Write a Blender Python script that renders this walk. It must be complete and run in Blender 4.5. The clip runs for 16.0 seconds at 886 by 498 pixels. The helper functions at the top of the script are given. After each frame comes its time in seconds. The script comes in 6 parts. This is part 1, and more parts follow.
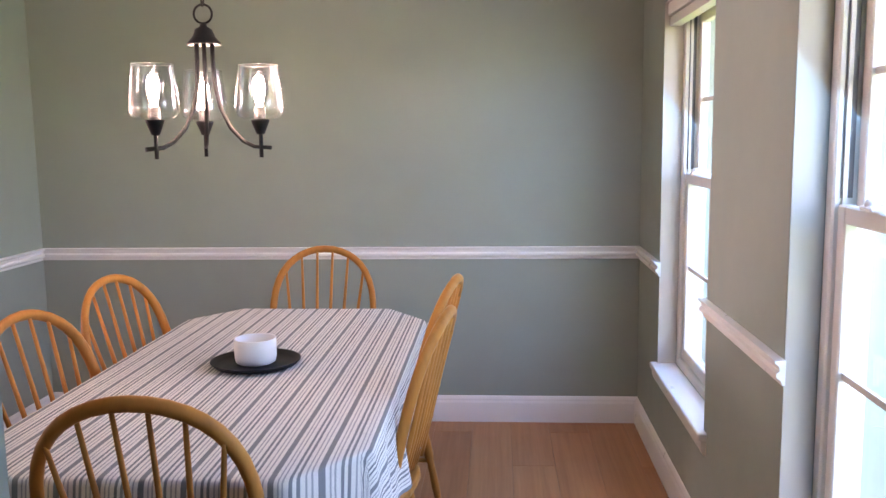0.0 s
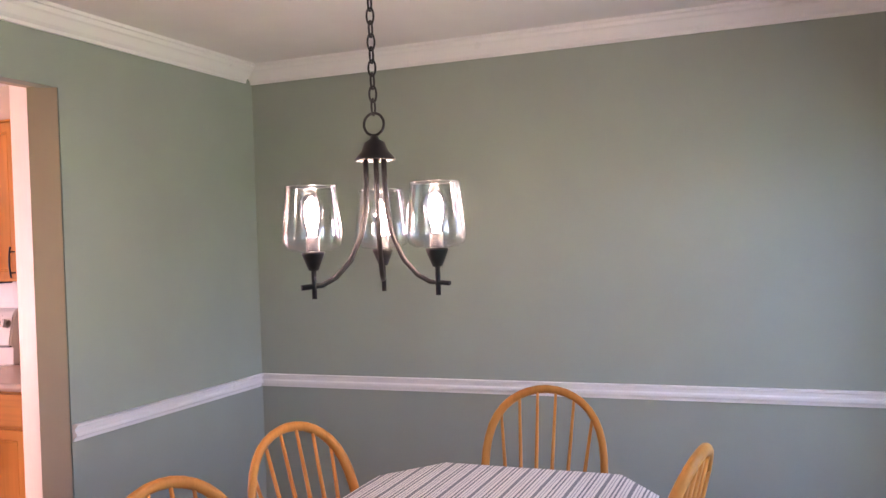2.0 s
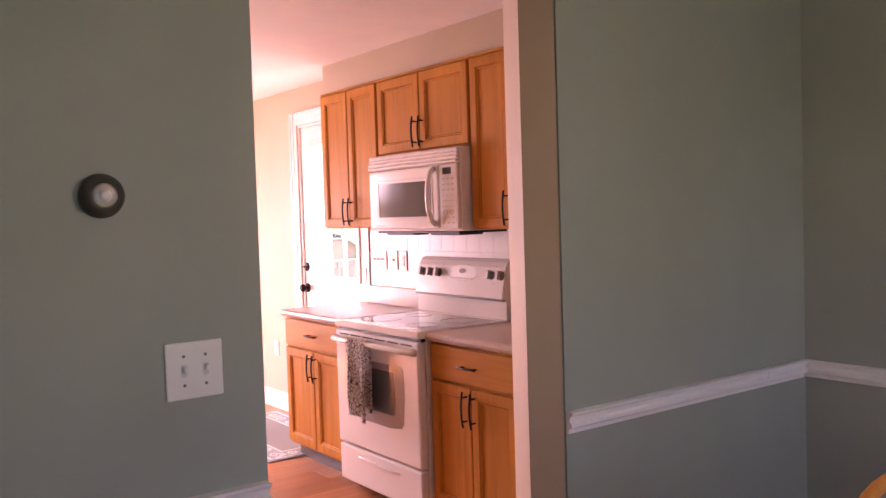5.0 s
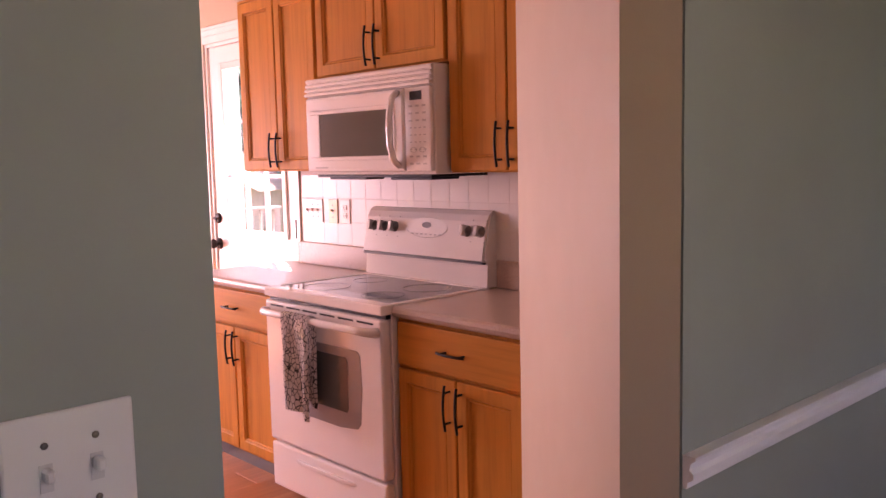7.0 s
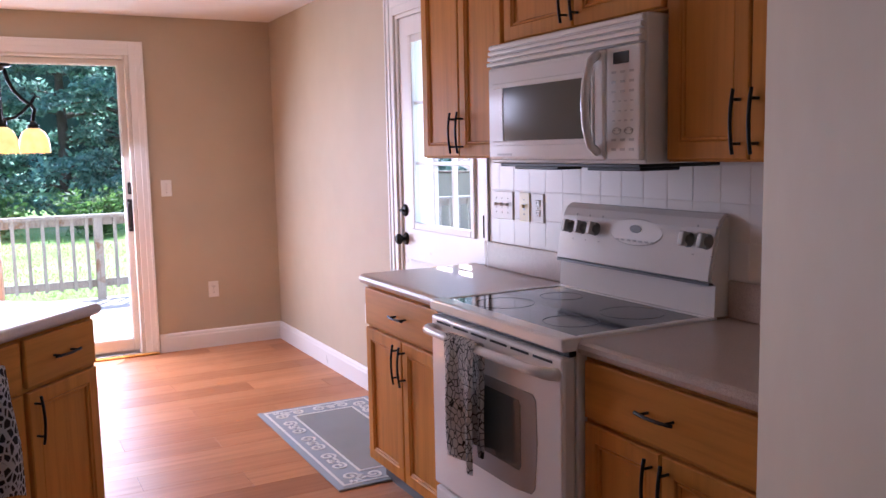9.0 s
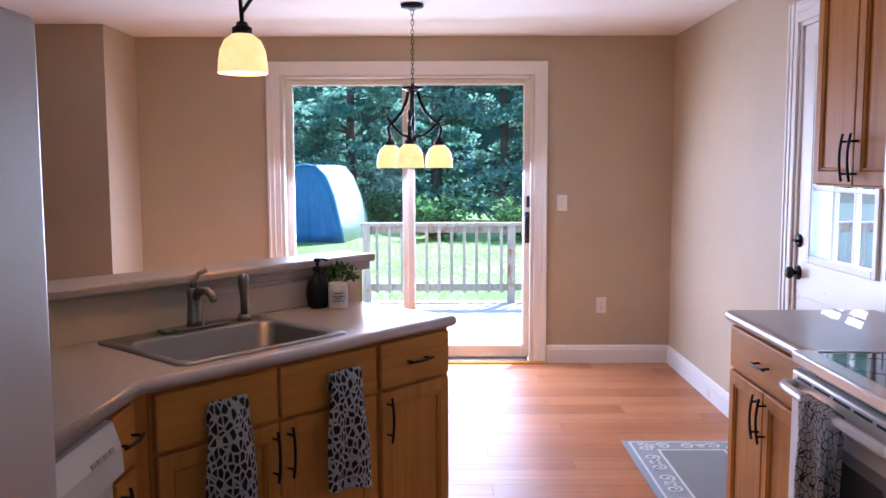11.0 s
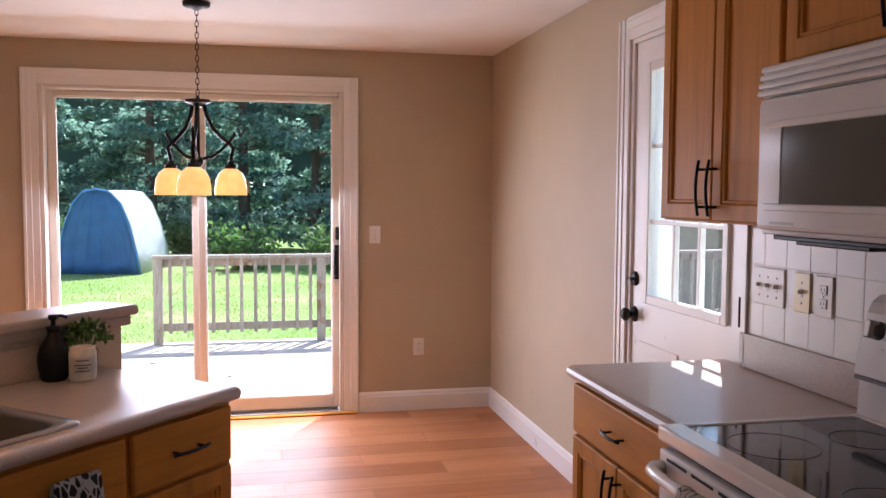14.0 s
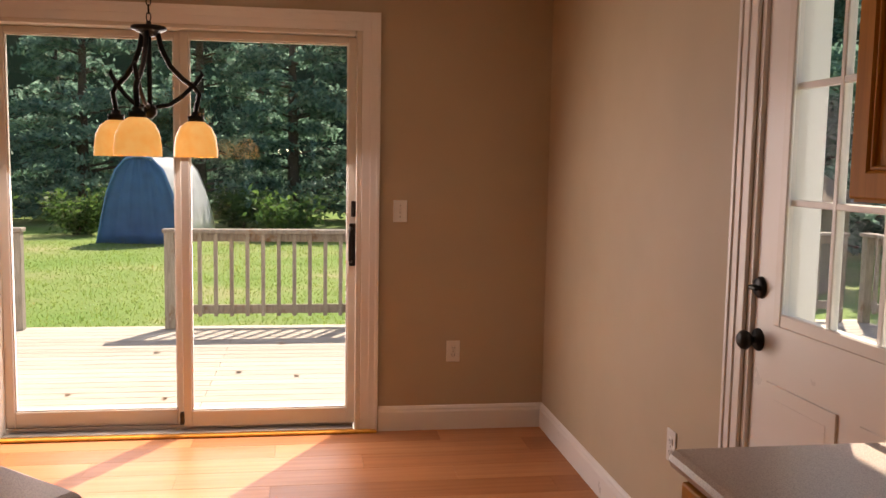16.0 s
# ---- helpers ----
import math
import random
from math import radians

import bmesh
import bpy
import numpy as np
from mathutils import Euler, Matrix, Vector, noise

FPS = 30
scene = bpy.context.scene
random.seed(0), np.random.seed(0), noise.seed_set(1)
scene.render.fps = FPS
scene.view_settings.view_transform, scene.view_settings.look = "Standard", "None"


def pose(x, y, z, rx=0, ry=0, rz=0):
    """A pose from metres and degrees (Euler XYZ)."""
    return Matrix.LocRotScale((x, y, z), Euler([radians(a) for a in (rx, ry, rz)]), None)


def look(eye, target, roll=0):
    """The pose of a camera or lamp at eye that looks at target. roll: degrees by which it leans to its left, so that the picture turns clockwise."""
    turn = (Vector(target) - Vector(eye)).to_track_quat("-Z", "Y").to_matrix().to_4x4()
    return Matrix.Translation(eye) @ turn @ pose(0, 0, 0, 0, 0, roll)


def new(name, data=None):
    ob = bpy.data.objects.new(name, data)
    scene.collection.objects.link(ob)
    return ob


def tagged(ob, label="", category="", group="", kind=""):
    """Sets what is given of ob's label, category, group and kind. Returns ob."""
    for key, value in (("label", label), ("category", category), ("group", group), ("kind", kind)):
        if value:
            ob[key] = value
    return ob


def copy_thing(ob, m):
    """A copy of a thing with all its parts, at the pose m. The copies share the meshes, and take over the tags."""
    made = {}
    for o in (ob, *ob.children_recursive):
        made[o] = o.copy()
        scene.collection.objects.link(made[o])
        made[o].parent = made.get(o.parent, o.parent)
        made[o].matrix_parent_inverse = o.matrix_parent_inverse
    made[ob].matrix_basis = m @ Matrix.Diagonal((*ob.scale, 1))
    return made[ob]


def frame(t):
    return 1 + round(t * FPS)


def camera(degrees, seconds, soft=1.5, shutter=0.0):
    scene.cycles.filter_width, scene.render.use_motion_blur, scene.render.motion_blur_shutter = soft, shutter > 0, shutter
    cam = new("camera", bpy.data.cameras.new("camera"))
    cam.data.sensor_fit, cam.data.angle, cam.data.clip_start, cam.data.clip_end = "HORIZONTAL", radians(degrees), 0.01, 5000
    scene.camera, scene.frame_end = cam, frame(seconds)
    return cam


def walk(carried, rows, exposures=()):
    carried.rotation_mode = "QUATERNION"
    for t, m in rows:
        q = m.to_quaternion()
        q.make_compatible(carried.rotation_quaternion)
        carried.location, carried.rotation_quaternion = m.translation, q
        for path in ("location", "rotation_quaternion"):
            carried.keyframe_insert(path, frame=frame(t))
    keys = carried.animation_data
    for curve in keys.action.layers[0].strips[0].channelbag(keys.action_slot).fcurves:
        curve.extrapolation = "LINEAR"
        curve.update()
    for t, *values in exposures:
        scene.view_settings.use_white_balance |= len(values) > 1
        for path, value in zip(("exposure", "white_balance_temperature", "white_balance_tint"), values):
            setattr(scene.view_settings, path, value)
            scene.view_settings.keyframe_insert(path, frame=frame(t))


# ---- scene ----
cam = camera(54.7, 16.0)
PATH = [
    (0, (0.495, 0.202, 1.456), (0.365, 2.181, 1.192), -0.7),
    (0.5, (0.452, 0.416, 1.456), (0.337, 2.395, 1.191), -0.9),
    (1, (0.443, 0.589, 1.481), (0.334, 2.576, 1.278), -2.5),
    (1.5, (0.539, 0.748, 1.544), (0.196, 2.718, 1.516), -2.5),
    (2, (0.561, 0.856, 1.53), (-0.18, 2.714, 1.508), -2.0),
    (2.5, (0.409, 1.008, 1.501), (-0.641, 2.71, 1.456), -2.0),
    (3, (0.304, 1.109, 1.485), (-1.026, 2.602, 1.426), -2.6),
    (3.5, (0.29, 1.254, 1.473), (-1.275, 2.498, 1.411), -3.0),
    (3.7, (0.272, 1.324, 1.471), (-1.348, 2.496, 1.407), -2.1),
    (5.8, (-0.603, 1.614, 1.472), (-2.154, 2.869, 1.332), -0.7),
    (6, (-0.724, 1.642, 1.456), (-2.21, 2.969, 1.288), -1.4),
    (6.5, (-0.882, 1.753, 1.436), (-2.327, 3.124, 1.25), -2.0),
    (7, (-1.073, 1.903, 1.445), (-2.518, 3.27, 1.234), -1.3),
    (7.5, (-1.292, 2.048, 1.426), (-2.727, 3.426, 1.222), -0.8),
    (8, (-1.405, 2.209, 1.418), (-2.84, 3.584, 1.197), -1.5),
    (8.5, (-1.49, 2.402, 1.433), (-3.081, 3.597, 1.221), -1.3),
    (9, (-1.587, 2.483, 1.437), (-3.342, 3.415, 1.206), -1.2),
    (9.5, (-1.647, 2.547, 1.431), (-3.512, 3.229, 1.193), -2.0),
    (10, (-1.672, 2.661, 1.443), (-3.642, 2.881, 1.181), -0.5),
    (10.2, (-1.689, 2.706, 1.451), (-3.668, 2.776, 1.176), -0.1),
    (12.3, (-1.626, 2.806, 1.496), (-3.621, 2.796, 1.349), 0.2),
    (12.5, (-1.659, 2.807, 1.492), (-3.653, 2.888, 1.347), 0.6),
    (13, (-1.809, 2.795, 1.492), (-3.774, 3.138, 1.352), 1.2),
    (13.5, (-2.029, 2.768, 1.5), (-3.976, 3.203, 1.369), 0.6),
    (14, (-2.311, 2.869, 1.484), (-4.262, 3.292, 1.352), 0.3),
    (14.5, (-2.584, 2.947, 1.476), (-4.556, 3.256, 1.346), 0.5),
    (15, (-2.912, 2.981, 1.48), (-4.883, 3.286, 1.33), 0.6),
    (15.5, (-3.195, 3.097, 1.455), (-5.166, 3.391, 1.285), 0.7),
    (16, (-3.441, 3.189, 1.456), (-5.409, 3.483, 1.258), 1.0),
]
EXPOSURES = [
    (0.0, 4.35, 6900, 44), (0.5, 3.98, 6800, 44), (1.0, 3.88, 6800, 45), (1.5, 4.38, 6700, 48), (2.0, 4.35, 6700, 48), (2.5, 4.1, 6800, 50), (3.0, 3.75, 7000, 53), (3.5, 3.32, 7200, 57),
    (6.0, 3.3, 7300, 58), (6.5, 3.4, 7300, 58), (7.0, 3.1, 7400, 62), (7.5, 2.95, 7400, 64), (8.3, 2.27, 6600, 46),
    (9.0, 2.2, 5200, 19), (10.0, 2.15, 4650, 11), (12.5, 1.98, 4850, 13), (13.5, 1.78, 5150, 14), (14.5, 1.45, 6400, 17), (15.2, 1.2, 7200, 18), (16.0, 0.8, 7800, 18)]
walk(cam, [(t, look(eye, target, roll)) for t, eye, target, roll in PATH], EXPOSURES)

# ---- light ----
SUN_WAY = Vector((0.56, -0.315, -0.766))
world = bpy.data.worlds.new("sky")
scene.world = world
world.use_nodes = True
wn = world.node_tree.nodes
sky = wn.new("ShaderNodeTexSky")
sky.sky_type, sky.sun_disc = "NISHITA", False
sky.sun_elevation = radians(50)
sky.sun_rotation = math.atan2(-SUN_WAY.x, -SUN_WAY.y)
wn["Background"].inputs["Strength"].default_value = 0.14
world.node_tree.links.new(sky.outputs[0], wn["Background"].inputs["Color"])
sun = new("sun", bpy.data.lights.new("sun", "SUN"))
sun.data.energy, sun.data.angle, sun.data.color = 5.0, radians(0.5), (1.0, 0.94, 0.86)
sun.matrix_world = look((0, 0, 30), Vector((0, 0, 30)) + SUN_WAY)


def window_light(name, eye, target, width, height, watts, colour):
    """The sky's light through an opening."""
    lamp = new(name, bpy.data.lights.new(name, "AREA"))
    lamp.data.shape, lamp.data.size, lamp.data.size_y = "RECTANGLE", width, height
    lamp.data.energy, lamp.data.color = watts, colour
    lamp.matrix_world = look(eye, target)
    return lamp


window_light("daylight_slider", (-8.3, 2.5, 1.1), (-6.6, 2.5, -0.15), 1.7, 1.9, 29, (1.0, 0.925, 0.98))
window_light("daylight_window", (1.5, 3.5, 1.25), (0, 3.5, 0.1), 0.8, 1.5, 0.8, (0.21, 0.61, 1.0))
window_light("daylight_window_near", (1.5, 1.86, 1.25), (0, 1.86, 0.1), 0.8, 1.5, 0.8, (0.21, 0.61, 1.0))
window_light("daylight_door", (-5.37, 4.75, 1.55), (-5.37, 3, 1.4), 0.58, 0.95, 0.25, (0.92, 0.97, 1.0))


# ---- mesh helpers ----
def box(bm, x0, x1, y0, y1, z0, z1, bevel=0.0, seg=1):
    r = bmesh.ops.create_cube(bm, size=1.0)
    for v in r["verts"]:
        v.co = Vector((x0 + (v.co.x + 0.5) * (x1 - x0), y0 + (v.co.y + 0.5) * (y1 - y0), z0 + (v.co.z + 0.5) * (z1 - z0)))
    if bevel:
        edges = {e for v in r["verts"] for e in v.link_edges}
        bmesh.ops.bevel(bm, geom=list(edges), offset=bevel, segments=seg, affect="EDGES", profile=0.5)
    return bm


def boxed(x0, x1, y0, y1, z0, z1, bevel=0.0, seg=1):
    return box(bmesh.new(), x0, x1, y0, y1, z0, z1, bevel, seg)


def prism(bm, poly, z0, z1, bevel=0.0, seg=2):
    """A flat outline in x and y, raised from z0 to z1."""
    low = [bm.verts.new((x, y, z0)) for x, y in poly]
    top = [bm.verts.new((x, y, z1)) for x, y in poly]
    n = len(poly)
    faces = [bm.faces.new(low[::-1]), bm.faces.new(top)]
    for i in range(n):
        faces.append(bm.faces.new((low[i], low[(i + 1) % n], top[(i + 1) % n], top[i])))
    bmesh.ops.recalc_face_normals(bm, faces=faces)
    if bevel:
        edges = {e for e in faces[1].edges} | {e for e in faces[0].edges}
        bmesh.ops.bevel(bm, geom=list(edges), offset=bevel, segments=seg, affect="EDGES", profile=0.5)
    return bm


def tube(bm, points, radius, seg=8, closed=False, radii=None, flat=1.0):
    """A round rod along points; flat squashes it across."""
    pts = [Vector(p) for p in points]
    n, rings, up = len(pts), [], None
    for i, p in enumerate(pts):
        a = pts[(i - 1) % n] if closed or i else p
        b = pts[(i + 1) % n] if closed or i < n - 1 else p
        d = (b - a).normalized()
        if up is None:
            up = d.orthogonal().normalized()
        up = (up - d * up.dot(d)).normalized()
        side = d.cross(up)
        r = radii[i] if radii else radius
        rings.append([bm.verts.new(p + r * (math.cos(2 * math.pi * k / seg) * up * flat + math.sin(2 * math.pi * k / seg) * side)) for k in range(seg)])
    for i in range(n if closed else n - 1):
        a, b = rings[i], rings[(i + 1) % n]
        for k in range(seg):
            f = bm.faces.new((a[k], a[(k + 1) % seg], b[(k + 1) % seg], b[k]))
            f.smooth = True
    if not closed:
        bm.faces.new(rings[0][::-1])
        bm.faces.new(rings[-1])
    return bm


def lathe(bm, profile, seg=24, centre=(0, 0, 0), axis="z", smooth=True):
    """Turns (radius, height) pairs round an axis."""
    c = Vector(centre)
    rings = []
    for r, h in profile:
        ring = []
        for k in range(seg if r > 1e-6 else 1):
            a = 2 * math.pi * k / seg
            p = (r * math.cos(a), r * math.sin(a), h)
            if axis == "y":
                p = (p[0], p[2], p[1])
            elif axis == "x":
                p = (p[2], p[0], p[1])
            ring.append(bm.verts.new(c + Vector(p)))
        rings.append(ring)
    made = []
    for a, b in zip(rings, rings[1:]):
        for k in range(seg):
            q = (k + 1) % seg
            vs = (a[k % len(a)], a[q % len(a)], b[q % len(b)], b[k % len(b)])
            vs = list(dict.fromkeys(vs))
            if len(vs) > 2:
                f = bm.faces.new(vs)
                f.smooth = smooth
                made.append(f)
    bmesh.ops.recalc_face_normals(bm, faces=made)
    return bm


def moulding(bm, profile, start, end, out):
    """Runs a profile of (out, up) pairs straight from start to end."""
    s, e, o = Vector(start), Vector(end), Vector(out)
    rows = [[bm.verts.new(p + o * a + Vector((0, 0, b))) for a, b in profile] for p in (s, e)]
    n = len(profile)
    faces = [bm.faces.new((rows[0][i], rows[0][(i + 1) % n], rows[1][(i + 1) % n], rows[1][i])) for i in range(n)]
    faces += [bm.faces.new(rows[0][::-1]), bm.faces.new(rows[1])]
    bmesh.ops.recalc_face_normals(bm, faces=faces)
    return bm


def part(name, bm, material, parent=None, label="", kind=""):
    """Links a bmesh as one mesh object under a thing or a part."""
    me = bpy.data.meshes.new(name)
    bm.to_mesh(me)
    bm.free()
    me.materials.append(material)
    ob = new(name, me)
    if parent is not None:
        ob.parent = parent
    if label or kind:
        tagged(ob, label, kind=kind)
    return ob


def twin(ob, m, parent=None):
    """Another object on the same mesh."""
    o = new(ob.name.split(".")[0], ob.data)
    o.parent, o.matrix_basis = parent, m
    if "label" in ob:
        o["label"] = ob["label"]
    return o


def thing(name, label, category, group="", m=None):
    ob = new(name)
    ob.empty_display_size = 0.1
    tagged(ob, label, category, group)
    if m is not None:
        ob.matrix_basis = m
    return ob


# ---- materials ----
def nodes_of(name):
    mat = bpy.data.materials.new(name)
    mat.use_nodes = True
    nt = mat.node_tree
    return mat, nt, nt.nodes["Principled BSDF"]


def coords(nt, scale=(1, 1, 1), turn=(0, 0, 0)):
    tc, mp = nt.nodes.new("ShaderNodeTexCoord"), nt.nodes.new("ShaderNodeMapping")
    mp.inputs["Scale"].default_value = scale
    mp.inputs["Rotation"].default_value = turn
    nt.links.new(tc.outputs["Object"], mp.inputs[0])
    return mp.outputs[0]


def noise_tex(nt, vec, scale, detail=4, rough=0.6):
    n = nt.nodes.new("ShaderNodeTexNoise")
    n.inputs["Scale"].default_value, n.inputs["Detail"].default_value, n.inputs["Roughness"].default_value = scale, detail, rough
    nt.links.new(vec, n.inputs["Vector"])
    return n.outputs["Fac"]


def ramp(nt, fac, stops):
    r = nt.nodes.new("ShaderNodeValToRGB")
    el = r.color_ramp.elements
    while len(el) < len(stops):
        el.new(0.5)
    for e, (p, c) in zip(el, stops):
        e.position, e.color = p, (*c, 1)
    nt.links.new(fac, r.inputs[0])
    return r.outputs[0]


def bump(nt, bsdf, height, strength, distance=0.002):
    b = nt.nodes.new("ShaderNodeBump")
    b.inputs["Strength"].default_value, b.inputs["Distance"].default_value = strength, distance
    nt.links.new(height, b.inputs["Height"])
    nt.links.new(b.outputs[0], bsdf.inputs["Normal"])


def mix(nt, fac, a, b, blend="MIX"):
    m = nt.nodes.new("ShaderNodeMix")
    m.data_type, m.blend_type = "RGBA", blend
    for sock, v in ((m.inputs["Factor"], fac), (m.inputs[6], a), (m.inputs[7], b)):
        if isinstance(v, (int, float)):
            sock.default_value = v
        elif isinstance(v, tuple):
            sock.default_value = (*v, 1)
        else:
            nt.links.new(v, sock)
    return m.outputs[2]


def shade(c, k):
    return tuple(min(1, v * k) for v in c)


def paint(name, colour, rough=0.55, mottle=0.06, bump_s=0.15, grain=220, coarse=1.3, metal=0.0, gloss=0.5):
    """A painted or moulded surface with slight mottling and fine relief."""
    mat, nt, b = nodes_of(name)
    v = coords(nt)
    big, fine = noise_tex(nt, v, coarse, 3), noise_tex(nt, v, grain, 3)
    c = ramp(nt, big, [(0.3, shade(colour, 1 - mottle)), (0.7, shade(colour, 1 + mottle))])
    nt.links.new(c, b.inputs["Base Color"])
    r = ramp(nt, noise_tex(nt, v, coarse * 6, 4), [(0.3, (rough - 0.05,) * 3), (0.75, (min(1, rough + 0.06),) * 3)])
    nt.links.new(r, b.inputs["Roughness"])
    b.inputs["Metallic"].default_value = metal
    b.inputs["Specular IOR Level"].default_value = gloss
    if bump_s:
        bump(nt, b, fine, bump_s, 0.001)
    return mat


SAGE = paint("sage_wall_paint", (0.290, 0.336, 0.285), 0.6)
BEIGE = paint("beige_wall_paint", (0.49, 0.405, 0.285), 0.6)
CEIL = paint("ceiling_white", (0.78, 0.76, 0.74), 0.85, bump_s=0.4, grain=90)
WHITE = paint("white_trim_paint", (0.80, 0.79, 0.77), 0.32, 0.03, 0.06)
def oak(name, colour, along="z", gloss=0.46):
    """Honey oak: long grain along one axis, pores and a slow change of tone."""
    mat, nt, b = nodes_of(name)
    sc = {"z": (26, 26, 1.3), "x": (1.3, 26, 26), "y": (26, 1.3, 26)}[along]
    v = coords(nt, sc)
    oi = nt.nodes.new("ShaderNodeObjectInfo")
    add = nt.nodes.new("ShaderNodeVectorMath")
    nt.links.new(v, add.inputs[0])
    nt.links.new(oi.outputs["Random"], add.inputs[1])
    g = noise_tex(nt, add.outputs[0], 1.0, 6, 0.65)
    big = noise_tex(nt, coords(nt, tuple(0.09 * s for s in sc)), 1.0, 2)
    c = ramp(nt, g, [(0.28, shade(colour, 0.76)), (0.5, colour), (0.72, shade(colour, 1.12))])
    c2 = ramp(nt, big, [(0.3, (0.86, 0.82, 0.76)), (0.7, (1.0, 1.0, 1.0))])
    c = mix(nt, 1.0, c, c2, "MULTIPLY")
    r = ramp(nt, oi.outputs["Random"], [(0.0, (0.93, 0.9, 0.88)), (1.0, (1.0, 1.0, 1.0))])
    nt.links.new(mix(nt, 1.0, c, r, "MULTIPLY"), b.inputs["Base Color"])
    b.inputs["Roughness"].default_value = gloss
    b.inputs["Specular IOR Level"].default_value = 0.09
    bump(nt, b, g, 0.12, 0.001)
    return mat


OAK = oak("honey_oak", (0.60, 0.265, 0.045))
OAK_H = oak("honey_oak_across", (0.60, 0.265, 0.045), "x")
CHAIR = oak("golden_chair_wood", (0.49, 0.205, 0.05), "z", 0.36)
BLACK = paint("black_metal", (0.009, 0.009, 0.009), 0.4, 0.1, 0.05, gloss=0.25)
BRONZE = paint("oil_rubbed_bronze", (0.028, 0.022, 0.018), 0.38, 0.15, 0.05, metal=0.6)
ENAMEL = paint("white_enamel", (0.78, 0.76, 0.73), 0.16, 0.02, 0.0)
PLASTIC = paint("white_plastic", (0.76, 0.74, 0.70), 0.35, 0.02, 0.02)
VINYL = paint("cream_vinyl", (0.68, 0.64, 0.57), 0.36, 0.03, 0.03)
IVORY = paint("ivory_plastic", (0.80, 0.69, 0.38), 0.35, 0.03, 0.02)
KNOB = paint("knob_grey", (0.20, 0.195, 0.185), 0.35, 0.05, 0.02)
GREY = paint("grey_plastic", (0.10, 0.10, 0.10), 0.35, 0.05, 0.02)
CREAM = paint("cream_reveal_paint", (0.52, 0.48, 0.41), 0.6)
MARK = paint("faint_mark", (0.035, 0.035, 0.036), 0.3)
PRINT = paint("grey_print", (0.45, 0.44, 0.42), 0.5, 0.03, 0.0)
SLOT = paint("shaded_plastic", (0.62, 0.60, 0.57), 0.5, 0.03, 0.0)
STEEL = paint("brushed_steel", (0.50, 0.49, 0.47), 0.34, 0.08, 0.05, metal=0.95)
SINKSTEEL = paint("dull_sink_steel", (0.27, 0.26, 0.235), 0.36, 0.1, 0.06, metal=0.9)
NICKEL = paint("brushed_nickel", (0.27, 0.245, 0.21), 0.3, 0.06, 0.03, metal=0.95)
FRIDGE = paint("refrigerator_silver", (0.52, 0.51, 0.49), 0.36, 0.03, 0.1, 500, metal=0.35)
KNOBSIDE = paint("silver_grip", (0.42, 0.40, 0.37), 0.35, 0.05, 0.02, metal=0.3)
DARKJOINT = paint("dark_joint", (0.10, 0.05, 0.03), 0.7)
GROUT = paint("tile_grout", (0.70, 0.66, 0.62), 0.9)
TILE = paint("glazed_white_tile", (0.72, 0.69, 0.65), 0.3, 0.04, 0.02)
CERAMIC = paint("white_ceramic", (0.80, 0.79, 0.77), 0.4, 0.02, 0.02)
BLACKWARE = paint("matt_black_ware", (0.006, 0.006, 0.007), 0.4, 0.1, 0.05, gloss=0.25)
LABELP = paint("cream_label", (0.80, 0.74, 0.62), 0.6, 0.02)
LEAF = paint("pot_plant_leaf", (0.065, 0.15, 0.025), 0.5, 0.3, 0.0, coarse=60)
TWIG = paint("dark_twig", (0.05, 0.035, 0.025), 0.8, 0.2)
CLAY = paint("tan_clay", (0.32, 0.20, 0.12), 0.8, 0.12, 0.2)
HAT = paint("olive_cloth", (0.07, 0.075, 0.05), 0.9, 0.2, 0.4, 300)
TARP = paint("blue_tarpaulin", (0.08, 0.21, 0.45), 0.45, 0.18, 0.3, 40, 3)
# silver sheet whitened so its colour carries the sunlight on that side
TARP_SUNLIT = paint("silver_tarpaulin", (0.80, 0.83, 0.86), 0.45, 0.1, 0.3, 40, 3)
BARK = paint("pine_bark", (0.10, 0.07, 0.05), 0.9, 0.3, 0.6, 30, 4)
SHEDW = paint("weathered_shed", (0.30, 0.22, 0.16), 0.85, 0.2, 0.3, 60, 4)


def counter_mat():
    """Pinkish-grey laminate with fine specks."""
    mat, nt, b = nodes_of("speckled_laminate")
    v = coords(nt)
    n1, n2 = noise_tex(nt, v, 420, 2, 0.5), noise_tex(nt, v, 3, 3)
    c = ramp(nt, n1, [(0.36, (0.34, 0.265, 0.215)), (0.5, (0.465, 0.38, 0.315)), (0.66, (0.54, 0.455, 0.39))])
    c2 = ramp(nt, n2, [(0.3, (0.95, 0.94, 0.94)), (0.7, (1.0, 1.0, 1.0))])
    nt.links.new(mix(nt, 1.0, c, c2, "MULTIPLY"), b.inputs["Base Color"])
    b.inputs["Roughness"].default_value = 0.3
    return mat


COUNTER = counter_mat()


